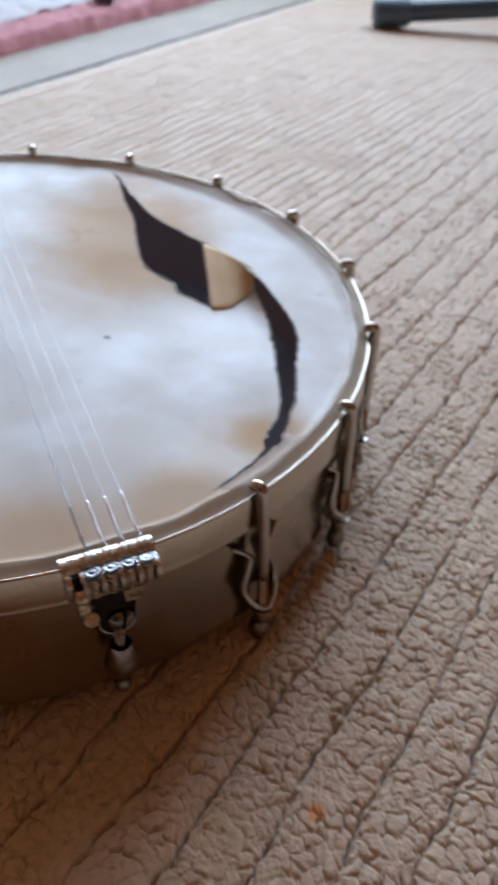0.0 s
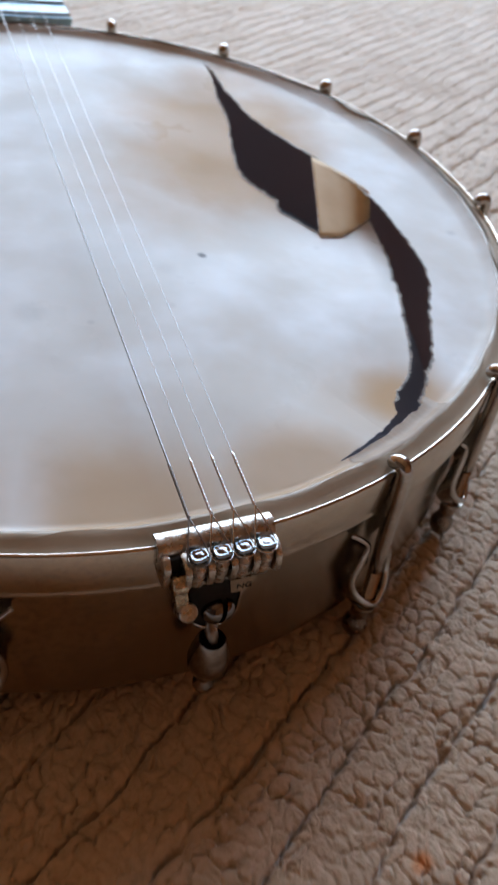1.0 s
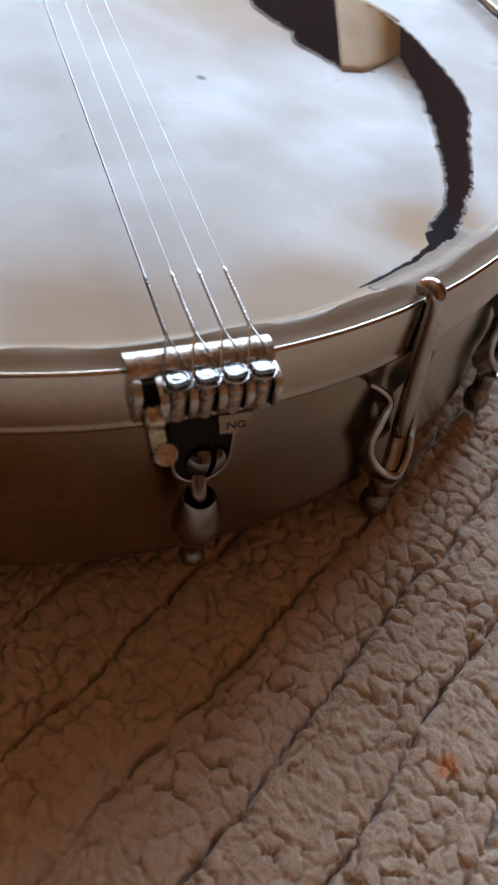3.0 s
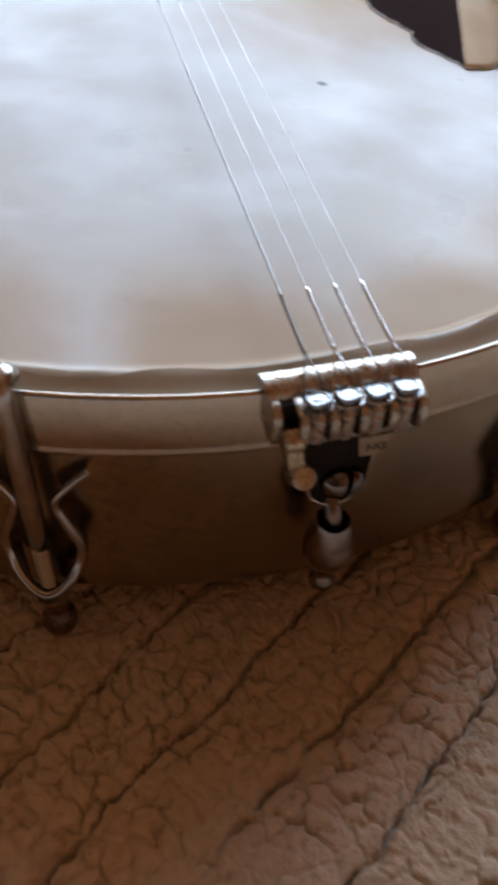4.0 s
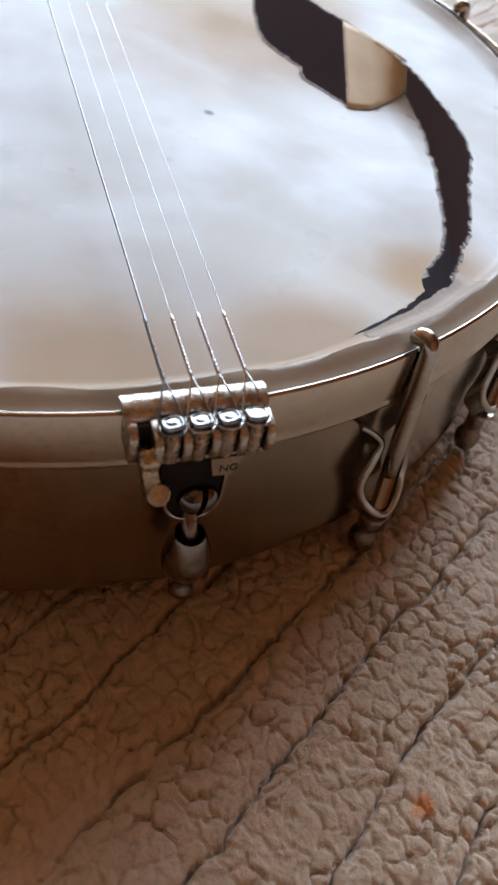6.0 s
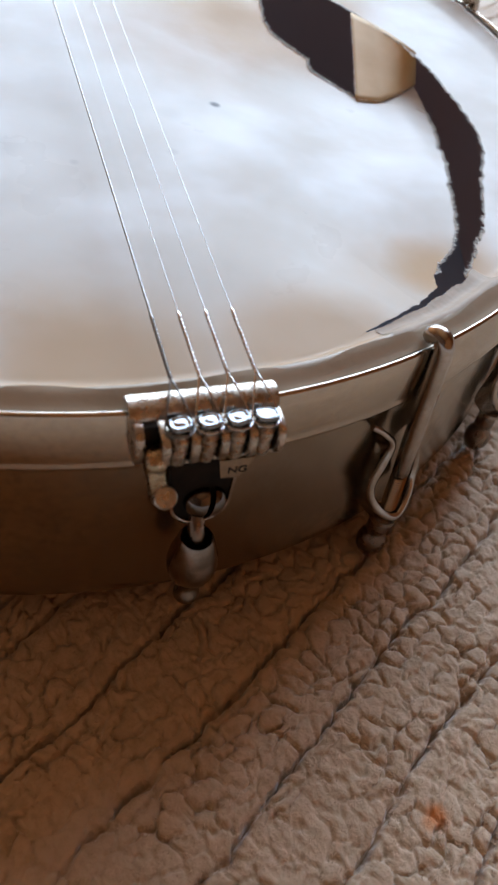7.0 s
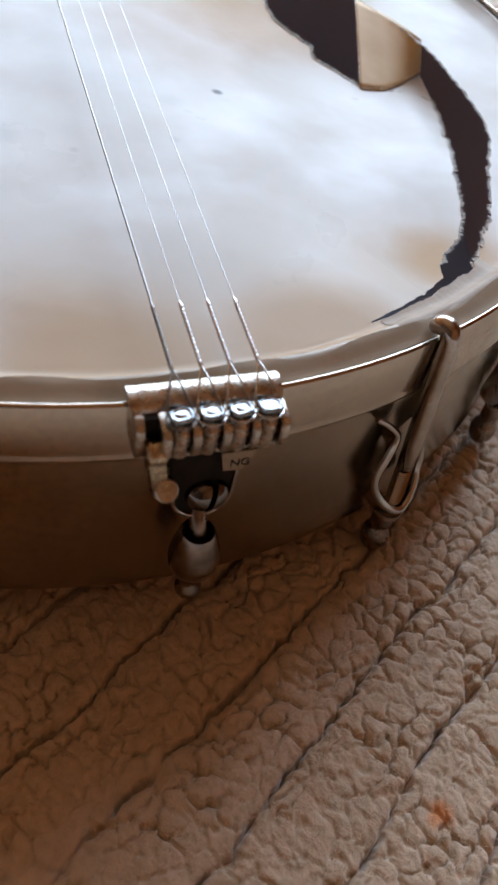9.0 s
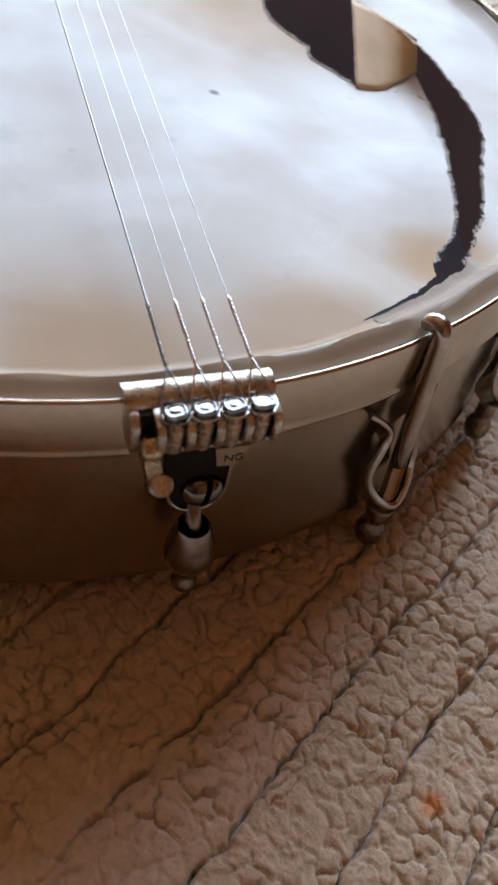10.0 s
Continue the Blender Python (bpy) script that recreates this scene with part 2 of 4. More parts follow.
def lathe(bm, profile, seg=64, axis=None, closed=False, span=(0.0, 360.0)):
    """Turns (radius, height) pairs round the z axis, or round the axis matrix given."""
    full = abs(span[1] - span[0]) >= 360
    count = seg if full else seg + 1
    rings = []
    for i in range(count):
        a = radians(span[0] + (span[1] - span[0]) * i / seg)
        ring = []
        for r, z in profile:
            v = Vector((max(r, 1e-6) * math.cos(a), max(r, 1e-6) * math.sin(a), z))
            ring.append(bm.verts.new(axis @ v if axis else v))
        rings.append(ring)
    n = len(profile)
    for i in range(seg):
        a, b = rings[i], rings[(i + 1) % count]
        for j in range(n if closed else n - 1):
            k = (j + 1) % n
            bm.faces.new((a[j], b[j], b[k], a[k]))
    return bm


def tube(bm, points, radii, seg=10, caps=True):
    """A round bar along points, with a radius at each of them."""
    points = [Vector(p) for p in points]
    if not hasattr(radii, "__len__"):
        radii = [radii] * len(points)
    rings, side = [], None
    for i, p in enumerate(points):
        ahead = (points[min(i + 1, len(points) - 1)] - points[max(i - 1, 0)]).normalized()
        if side is None:
            side = ahead.orthogonal().normalized()
        side = (side - ahead * side.dot(ahead)).normalized()
        up = ahead.cross(side)
        rings.append([bm.verts.new(p + radii[i] * (side * math.cos(2 * math.pi * k / seg) + up * math.sin(2 * math.pi * k / seg))) for k in range(seg)])
    for a, b in zip(rings, rings[1:]):
        for k in range(seg):
            bm.faces.new((a[k], a[(k + 1) % seg], b[(k + 1) % seg], b[k]))
    if caps:
        bm.faces.new(rings[0])
        bm.faces.new(rings[-1])
    return bm


def box(bm, m, size, bevel=0.0, segments=2):
    made = bmesh.ops.create_cube(bm, size=1.0, matrix=m @ Matrix.Diagonal((*size, 1)))
    if bevel:
        edges = list({e for v in made["verts"] for e in v.link_edges})
        bmesh.ops.bevel(bm, geom=edges, offset=bevel, segments=segments, affect="EDGES", profile=0.6)
    return bm


def extrude_outline(bm, outline, x0, x1, bevel=0.0):
    """A plate: the closed (y, z) outline, from x0 to x1."""
    a = [bm.verts.new((x0, y, z)) for y, z in outline]
    b = [bm.verts.new((x1, y, z)) for y, z in outline]
    n = len(outline)
    bm.faces.new(a)
    bm.faces.new(b[::-1])
    for i in range(n):
        bm.faces.new((a[i], b[i], b[(i + 1) % n], a[(i + 1) % n]))
    if bevel:
        bmesh.ops.bevel(bm, geom=bm.edges[:], offset=bevel, segments=2, affect="EDGES")
    return bm


def arc(p0, p1, p2, n=8):
    """A smooth bend from p0 to p2 that heads for p1."""
    p0, p1, p2 = Vector(p0), Vector(p1), Vector(p2)
    return [(1 - t) ** 2 * p0 + 2 * t * (1 - t) * p1 + t * t * p2 for t in (i / n for i in range(n + 1))]


def cell_noise(u, v, size, seed):
    """Nearest and second nearest distance to scattered points, and a value for the nearest, for arrays u, v."""
    rng = np.random.RandomState(seed)
    jit = rng.rand(256, 256, 3)
    iu, iv = np.floor(u / size).astype(int), np.floor(v / size).astype(int)
    f1, f2, val = np.full(u.shape, 9.0), np.full(u.shape, 9.0), np.zeros(u.shape)
    for du in (-1, 0, 1):
        for dv in (-1, 0, 1):
            j = jit[(iu + du) % 256, (iv + dv) % 256]
            d = np.hypot((iu + du + 0.1 + 0.8 * j[..., 0]) - u / size, (iv + dv + 0.1 + 0.8 * j[..., 1]) - v / size)
            closer = d < f1
            f2 = np.where(closer, f1, np.minimum(f2, d))
            val = np.where(closer, j[..., 2], val)
            f1 = np.where(closer, d, f1)
    return f1, f2, val


def smooth_noise(u, v, size, seed):
    """Soft random hills, -1 to 1."""
    rng = np.random.RandomState(seed)
    g = rng.rand(256, 256) * 2 - 1
    iu, iv = np.floor(u / size).astype(int), np.floor(v / size).astype(int)
    fu, fv = u / size - iu, v / size - iv
    fu, fv = fu * fu * (3 - 2 * fu), fv * fv * (3 - 2 * fv)
    a = g[iu % 256, iv % 256] * (1 - fu) + g[(iu + 1) % 256, iv % 256] * fu
    b = g[iu % 256, (iv + 1) % 256] * (1 - fu) + g[(iu + 1) % 256, (iv + 1) % 256] * fu
    return a * (1 - fv) + b * fv


def grid_mesh(name, co, rows, cols, mat):
    """A sheet of rows x cols points."""
    i = np.arange((rows - 1) * (cols - 1))
    r, c = i // (cols - 1), i % (cols - 1)
    a = r * cols + c
    quads = np.stack([a, a + 1, a + cols + 1, a + cols], 1).astype(np.int32)
    me = bpy.data.meshes.new(name)
    me.vertices.add(rows * cols)
    me.vertices.foreach_set("co", np.ascontiguousarray(co, dtype=np.float32).ravel())
    me.loops.add(quads.size)
    me.loops.foreach_set("vertex_index", quads.ravel())
    me.polygons.add(len(quads))
    me.polygons.foreach_set("loop_start", np.arange(0, quads.size, 4, dtype=np.int32))
    me.polygons.foreach_set("use_smooth", np.ones(len(quads), dtype=bool))
    me.update(calc_edges=True)
    me.validate()
    me.materials.append(mat)
    return new(name, me)


# ---- the room ----
def room_box(name, u0, u1, v0, v1, z0, z1, mat, label, category):
    bm = bmesh.new()
    box(bm, ROOM @ pose((u0 + u1) / 2, (v0 + v1) / 2, (z0 + z1) / 2), (u1 - u0, v1 - v0, z1 - z0))
    ob = finish(name, bm, mat)
    return tagged(ob, label, category, kind="structure")


U_BACK, V_BACK, TOP, EDGE, RUG = -2.4, -2.2, 2.6, 0.337, 0.446
room_box("floor", U_BACK, WALL_U, V_BACK, WALL_V, -0.06, -0.012, FLOOR, "grey-beige hard floor beyond the carpet edge", "floor")
# Unseen ceiling and walls are added; their warm tones tint the bounce light.
room_box("ceiling", U_BACK - 0.15, WALL_U + 0.15, V_BACK - 0.15, WALL_V + 0.15, TOP, TOP + 0.15, CEILING, "unseen ceiling toned warm for bounce light", "ceiling")
room_box("wall_near", U_BACK, WALL_U, V_BACK - 0.15, V_BACK, -0.06, TOP, BOUNCE_WALL, "unseen wall toned warm brown for bounce light", "wall")
# Unseen wall, toned dark to hold bounce light off the near left.
room_box("wall_back", U_BACK - 0.15, U_BACK, V_BACK - 0.15, WALL_V + 0.15, -0.06, TOP, DARK_WALL, "unseen wall kept dark brown to cut bounce light", "wall")
bm = bmesh.new()
for a, b, c, d in ((V_BACK - 0.15, WIN0, -0.06, TOP), (WIN1, WALL_V + 0.15, -0.06, TOP), (WIN0, WIN1, -0.06, SILL), (WIN0, WIN1, LINTEL, TOP)):
    box(bm, ROOM @ pose(WALL_U + 0.075, (a + b) / 2, (c + d) / 2), (0.15, b - a, d - c))
tagged(finish("wall_right", bm, BOUNCE_WALL), "unseen warm-toned wall with a wide window opening", "wall", kind="structure")
room_box("wall_far", U_BACK, WALL_U, WALL_V, WALL_V + 0.15, -0.06, TOP, BOUNCE_WALL, "unseen wall toned warm brown for bounce light", "wall")


def steps(*spans):
    """Grid lines: (from, to, step) spans one after the other."""
    out = []
    for a, b, s in spans:
        out.append(np.linspace(a, b, max(2, int(round((b - a) / s)) + 1))[:-1])
    return np.concatenate(out + [[spans[-1][1]]])


# ---- the carpet: looped wool in bands with furrows between them ----
FURROW, FURROW0 = 0.0200, -0.1680     # spacing of the furrows and the place of one of them


def carpet_height(u, v, near, row):
    depth = (0.85 + 0.6 * smooth_noise(u, row * 0.37, 0.02, 5)) * np.clip(1.0 - (v + 0.02) / 0.2, 0.75, 1.0) * np.clip(0.75 + 0.8 * smooth_noise(u, row * 1.7, 0.0035, 45), 0.2, 1.2)
    furrow = np.exp(-(near / 0.00044) ** 2) * 0.0050 * np.clip(depth, 0.1, 1.2) + np.exp(-(near / 0.0018) ** 2) * 0.0007
    furrow = furrow + np.exp(-((near - FURROW / 2) / 0.0006) ** 2) * 0.0016 * np.clip(0.3 + 1.1 * smooth_noise(u, row * 0.53 + v, 0.015, 25), 0, 1)
    far = np.clip((v + 0.03) / 0.06, 0, 1)      # beyond the drum the bands split into finer ribs
    furrow = furrow + far * (np.exp(-((near - FURROW / 2) / 0.0004) ** 2) * 0.0032 * np.clip(0.8 + 0.6 * smooth_noise(u, row * 0.71, 0.03, 35), 0, 1.2)
                             + np.exp(-((near - FURROW / 4) / 0.0004) ** 2) * 0.0013 * np.clip(0.5 + 0.9 * smooth_noise(u, row * 0.47, 0.025, 36), 0, 1.2))
    wu = u + 0.0018 * smooth_noise(u, v, 0.009, 6) + 0.0010 * smooth_noise(u, v, 0.003, 26) + 0.0005 * smooth_noise(u, v, 0.0014, 28)
    wv = v + 0.0016 * smooth_noise(u, v, 0.009, 7) + 0.0010 * smooth_noise(u, v, 0.003, 27) + 0.0005 * smooth_noise(u, v, 0.0014, 30)
    f1, f2, val = cell_noise(wu * 0.95, wv * 1.1, 0.0050, 8)      # rounded tufts
    shape = np.clip(0.75 + 0.8 * smooth_noise(u, v, 0.0055, 9) + 0.3 * smooth_noise(u, v, 0.03, 39), 0.35, 1.3)
    h = 0.0010 * (np.sqrt(np.clip(1 - (f1 / 0.85) ** 2, 0.02, 1)) - 1) * shape - 0.0022 * np.exp(-(f2 - f1) / 0.065) * shape + 0.0002 * (val - 0.5)
    g1, g2, _ = cell_noise(wu + 0.05, wv * 0.8, 0.0021, 18)     # loops within each tuft
    h = h - 0.0004 * np.exp(-(g2 - g1) / 0.2) * np.clip(0.4 + 1.0 * smooth_noise(u, v, 0.006, 19), 0.0, 1.2) + 0.00016 * smooth_noise(u, v, 0.0011, 29)
    return h * (1 - 0.75 * far) - furrow + 0.0004 * smooth_noise(u, v, 0.03, 10)


us = steps((U_BACK + 0.02, -0.6, 0.06), (-0.6, -0.17, 0.006), (-0.17, 0.06, 0.00046), (0.06, 0.12, 0.0006), (0.12, 0.22, 0.0012), (0.22, 0.6, 0.0025), (0.6, WALL_U - 0.02, 0.008))
offsets = np.concatenate([[0, 0.00016, 0.00034, 0.0006, 0.0010, 0.0016], np.arange(0.0021, FURROW / 2 - 0.0003, 0.0004)])
coarse = np.array([0, 0.0004, 0.0009, 0.0017, 0.0027, 0.0036, 0.0042, 0.0046, 0.0050, 0.0054, 0.0060, 0.0070, 0.0080, 0.0088, 0.0094, 0.0099])
vs = [np.arange(V_BACK + 0.02, -0.5, 0.06)]
for n in range(math.ceil((-0.48 - FURROW0) / FURROW), math.floor((EDGE - 0.015 - FURROW0) / FURROW) + 1):
    c = FURROW0 + n * FURROW
    o = offsets if -0.25 < c < -0.04 else coarse
    vs.append(np.concatenate([c - o[:0:-1], c + o]))
vs = np.concatenate(vs + [[vs[-1][-1] + 0.004, EDGE - 0.004]])
gu, gv = np.meshgrid(us, vs)
row = np.round((gv - FURROW0) / FURROW)
near = np.abs(gv - FURROW0 - row * FURROW)
wob = 0.0016 * smooth_noise(gu, gv, 0.022, 3) + 0.0009 * smooth_noise(gu, gv, 0.006, 4) + 0.0006 * smooth_noise(gu, gv, 0.0024, 14) + 0.0003 * smooth_noise(gu, gv, 0.0012, 15)
gz = carpet_height(gu, gv, near, row)
gv = gv + wob * np.clip((EDGE - 0.01 - gv) / 0.02, 0, 1)
ct, st = math.cos(radians(TURN)), math.sin(radians(TURN))
co = np.stack([gu * ct - gv * st, gu * st + gv * ct, gz], -1)
tail = co[-1].copy()
tail[:, 2] = -0.011
carpet = grid_mesh("carpet", np.concatenate([co, tail[None]]), len(vs) + 1, len(us), CARPET)
tagged(carpet, "cream looped wool carpet in furrowed bands", "carpet", kind="structure")
# loose wool fibres that stand up from the pile where the camera passes close
rng = np.random.RandomState(41)
fu, fv = rng.uniform(-0.17, 0.19, 330000), rng.uniform(-0.26, 0.0, 330000)
clear = np.hypot(fu, fv) > 0.142
fu, fv = fu[clear], fv[clear]
count = len(fu)
frow = np.round((fv - FURROW0) / FURROW)
fz = carpet_height(fu, fv, np.abs(fv - FURROW0 - frow * FURROW), frow)
fv = fv + 0.0016 * smooth_noise(fu, fv, 0.022, 3) + 0.0009 * smooth_noise(fu, fv, 0.006, 4) + 0.0006 * smooth_noise(fu, fv, 0.0024, 14)
turn, reach, rise, wide = rng.uniform(0, 2 * np.pi, count), rng.uniform(0.0007, 0.0022, count), rng.uniform(-0.0001, 0.0007, count), rng.uniform(0.00003, 0.00007, count)
du, dv = np.cos(turn), np.sin(turn)
a = np.stack([fu - dv * wide, fv + du * wide, fz - 0.0001], -1)
b = np.stack([fu + dv * wide, fv - du * wide, fz - 0.0001], -1)
c = np.stack([fu + du * reach, fv + dv * reach, fz + rise], -1)
pts = np.stack([a, b, c], 1).reshape(-1, 3)
pts = np.stack([pts[:, 0] * ct - pts[:, 1] * st, pts[:, 0] * st + pts[:, 1] * ct, pts[:, 2]], -1)
me = bpy.data.meshes.new("wool_fibre")
me.from_pydata(pts.tolist(), [], np.arange(count * 3).reshape(-1, 3).tolist())
me.materials.append(CARPET)
fuzz = tagged(new("wool_fibre", me), "loose cream wool fibres of the carpet", kind="stuff")
fuzz.parent = carpet
wool = CARPET.node_tree.nodes["Principled BSDF"]      # light seeps through the wool
wool.inputs["Subsurface Weight"].default_value, wool.inputs["Subsurface Scale"].default_value = 0.12, 0.0010
wool.inputs["Subsurface Radius"].default_value = (1.0, 0.75, 0.5)
spots(CARPET, [(0.0425, -0.2045, 0.0, 0.0030, 0.85), (0.0408, -0.2052, 0.0, 0.0022, 0.6)], (0.72, 0.27, 0.08))
bm = bmesh.new()
tube(bm, [ROOM @ Vector((U_BACK + 0.03 + i * (WALL_U - U_BACK - 0.06) / 120, EDGE + 0.0015 + 0.0012 * noise.noise((i * 0.7, 3, 1)), -0.0055)) for i in range(121)], 0.0052, 8)
tagged(finish("trim", bm, GREY_BROWN), "dark strip along the edge of the cream carpet", "trim", kind="structure")

# a stray dark hair on the pile
bm = bmesh.new()
tube(bm, [(0.2445, 0.0175, 0.0004), (0.2500, 0.0150, 0.0010), (0.2560, 0.0120, 0.0012), (0.2605, 0.0078, 0.0012), (0.2645, 0.0015, 0.0009), (0.2660, -0.0020, 0.0003)], [0.0001, 0.0002, 0.00025, 0.00025, 0.0002, 0.0001], 6)
tagged(finish("hair", bm, GREY_BROWN), "single dark hair lying on the cream carpet", "hair")

# ---- the rug beyond the carpet ----
rug = tagged(new("rug"), "shaggy off-white rug with a dusty pink border", "rug")
rus = steps((-1.2, -0.2, 0.02), (-0.2, 1.2, 0.005))
for name, v0, v1, mat, seed, label in (("border", RUG, RUG + 0.050, PINK, 21, "dusty pink pile border"), ("field", RUG + 0.050, 1.6, WHITE_PILE, 22, "off-white pile")):
    rvs = steps((v0, min(v1, v0 + 0.25), 0.005), (min(v1, v0 + 0.25), max(v1, v0 + 0.26), 0.03)) if v1 - v0 > 0.3 else steps((v0, v1, 0.004))
    gu, gv = np.meshgrid(rus, rvs)
    f1, f2, val = cell_noise(gu, gv, 0.011, seed)
    gz = 0.002 + 0.004 * (1 - f1) + 0.003 * (val - 0.5) + 0.002 * smooth_noise(gu, gv, 0.05, seed + 3)
    if name == "border":
        gz[0, :] = -0.012
        gv = gv + 0.0018 * smooth_noise(gu, gv * 0, 0.02, 31)
    co = np.stack([gu * ct - gv * st, gu * st + gv * ct, gz], -1)
    tagged(grid_mesh(name, co, len(rvs), len(rus), mat), label).parent = rug

# ---- the banjo ----
HOOP_R = 0.1490
banjo = tagged(new("banjo"), "old four-string banjo with torn skin head lying on carpet", "banjo")

# torn skin head: the tear runs along the far right side; rows of angle, inner radius, outer radius (mm)
TEAR = [(52.2, 138.0, 138.4), (43.4, 109, 116.3), (35.7, 95.7, 105), (31.3, 87, 101), (27, 81, 99), (22, 76, 98), (17, 72, 98.6), (12, 70.6, 99.8), (6.5, 72.2, 102.2), (1, 76.6, 105),
        (-4.5, 75.6, 107.4), (-8.9, 81.3, 109.4), (-13.2, 87.6, 111), (-14.2, 95, 111.4), (-15.2, 106, 111.8), (-17, 108.8, 112.6),
        (-29.5, 110, 120), (-32.8, 111.8, 121.3), (-41.3, 115.6, 123.6), (-45.3, 119, 126.2), (-49.4, 122.7, 129.3), (-53.3, 126.2, 131.8), (-58.4, 128.1, 135.4), (-60.4, 130.4, 136.5),
        (-61.6, 133.2, 136.9), (-69, 136, 137.8), (-73.8, 137.5, 137.8)]


def tear_edges(phi):
    """Inner and outer radius of the tear at an angle from the x axis, or None where the skin is whole."""
    if phi > TEAR[0][0] or phi < TEAR[-1][0]:
        return None
    for (a, i0, o0), (b, i1, o1) in zip(TEAR, TEAR[1:]):
        if b <= phi <= a:
            k = (a - phi) / (a - b)
            rin, rout = i0 + k * (i1 - i0), o0 + k * (o1 - o0)
            fray = min(1.0, (TEAR[0][0] - phi) / 6, (phi - TEAR[-1][0]) / 8)
            n1 = 0.8 * noise.noise((phi * 0.55, 1.3, 0)) + 0.5 * noise.noise((phi * 2.4, 5.1, 0)) + 0.28 * noise.noise((phi * 7.0, 9.4, 0))
            n2 = 0.8 * noise.noise((phi * 0.6, 21.3, 0)) + 0.5 * noise.noise((phi * 2.4, 25.1, 0)) + 0.25 * noise.noise((phi * 7.0, 29.4, 0))
            rin, rout = rin + fray * n1, rout + fray * n2
            if rout < rin + 0.15:
                rout = rin + 0.15
            return rin / 1000, rout / 1000


def bell(x, centre, width):
    return math.exp(-((x - centre) / width) ** 2)


SAGS = ((0.092, -0.020, 0.0088, 0.052), (0.070, -0.105, 0.0032, 0.030), (0.080, 0.050, 0.0022, 0.034))   # x, y, depth, reach


def skin_height(r, phi, inner):
    """The head's surface: flat, sagging towards the tear on its inner side, rising to the bead at the rim."""
    phi = (phi + 180) % 360 - 180
    x, y = r * math.cos(radians(phi)), r * math.sin(radians(phi))
    z = 0.0656 + 0.0005 * noise.noise((x * 16, y * 16, 2.0)) + 0.0002 * noise.noise((x * 45, y * 45, 7.0))
    z += 0.0022 * bell(r, 0.1425, 0.0018 if r < 0.1425 else 0.0031)
    if r > 0.1385:
        z += (0.0006 * noise.noise((x * 60, y * 60, 12.0)) + 0.0003 * noise.noise((x * 190, y * 190, 5.0))) * min(1.0, (r - 0.1385) / 0.003)
    if inner:
        sag = sum(deep * math.exp(-((x - a) ** 2 + (y - b) ** 2) / wide ** 2) for a, b, deep, wide in SAGS)
        fade = max(0.0, min(1.0, (TEAR[0][0] - phi) / 12, (phi - TEAR[-1][0]) / 8))
        k = max(0.0, min(1.0, (r - 0.112) / 0.024))
        z -= sag * (1 - (1 - fade) * k * k * (3 - 2 * k))
        z += 0.0011 * bell(r, 0.1000 + 0.0095 * (-15 - phi) / 30, 0.0032) * bell(phi, -30, 14)   # a fold along the lip
    return z


def sheet(bm, phis, lo, hi, count, inner, raised=0.0):
    """A polar patch of the skin between the radii lo(phi) and hi(phi)."""
    rows = []
    for phi in phis:
        a, b = lo(phi), hi(phi)
        row = []
        for j in range(count + 1):
            r = a + (b - a) * j / count
            row.append(bm.verts.new((r * math.cos(radians(phi)), r * math.sin(radians(phi)), skin_height(r, phi, inner) + raised)))
        rows.append(row)
    for p, q in zip(rows, rows[1:]):
        for j in range(count):
            bm.faces.new((p[j], q[j], q[j + 1], p[j + 1]))


bm = bmesh.new()
torn = [TEAR[0][0] + (TEAR[-1][0] - TEAR[0][0]) * i / 900 for i in range(901)]
whole = [TEAR[-1][0] + (TEAR[0][0] - 360 - TEAR[-1][0]) * i / 240 for i in range(241)]
sheet(bm, torn, lambda p: 0.00001, lambda p: tear_edges(min(TEAR[0][0], max(TEAR[-1][0], p)))[0], 40, True)
sheet(bm, torn, lambda p: tear_edges(min(TEAR[0][0], max(TEAR[-1][0], p)))[1], lambda p: 0.1419, 12, False)
ends = tear_edges(TEAR[-1][0]), tear_edges(TEAR[0][0])


def seam(p, side):
    """Where the whole skin is split, so that its points meet those of the torn part."""
    k = (TEAR[-1][0] - p) / (TEAR[-1][0] - TEAR[0][0] + 360)
    return ends[0][side] * (1 - k) + ends[1][side] * k


sheet(bm, whole, lambda p: 0.00001, lambda p: seam(p, 0), 40, True)
sheet(bm, whole, lambda p: seam(p, 1), lambda p: 0.1419, 12, False)
sheet(bm, whole, lambda p: seam(p, 0), lambda p: seam(p, 1), 1, False)
# the lobe of the inner skin below the tongue
lobe = [-5.6 - 11.6 * i / 80 for i in range(81)]
sheet(bm, lobe, lambda p: 0.1088 - 0.0225 * min(1.0, max(0.0, (-5.6 - p) / 8.2)), lambda p: 0.1094 + 0.0006 * noise.noise((p * 1.9, 3.0, 1.0)), 12, True, -0.0003)
bmesh.ops.remove_doubles(bm, verts=bm.verts[:], dist=0.00004)
head = part("head", bm, SKIN, banjo, "torn off-white parchment skin with tan stains and painted reflection tones", 180)

bm = bmesh.new()
around = [360 * i / 240 for i in range(241)]
sheet(bm, around, lambda p: 0.1419, lambda p: 0.1476, 14, False)
part("head_bead", bm, SKIN_EDGE, banjo, "yellowed skin rolled over the bead", 180)

bm = bmesh.new()
sheet(bm, around, lambda p: 0.1432 + 0.0020 * noise.noise((math.cos(radians(p)) * 9, math.sin(radians(p)) * 9, 6)) + 0.0004 * noise.noise((math.cos(radians(p)) * 40, math.sin(radians(p)) * 40, 3)), lambda p: 0.1471, 6, False, 0.0007)
part("skin_collar", bm, COLLAR, banjo, "grey-cream trimmed edge of the skin", 180)

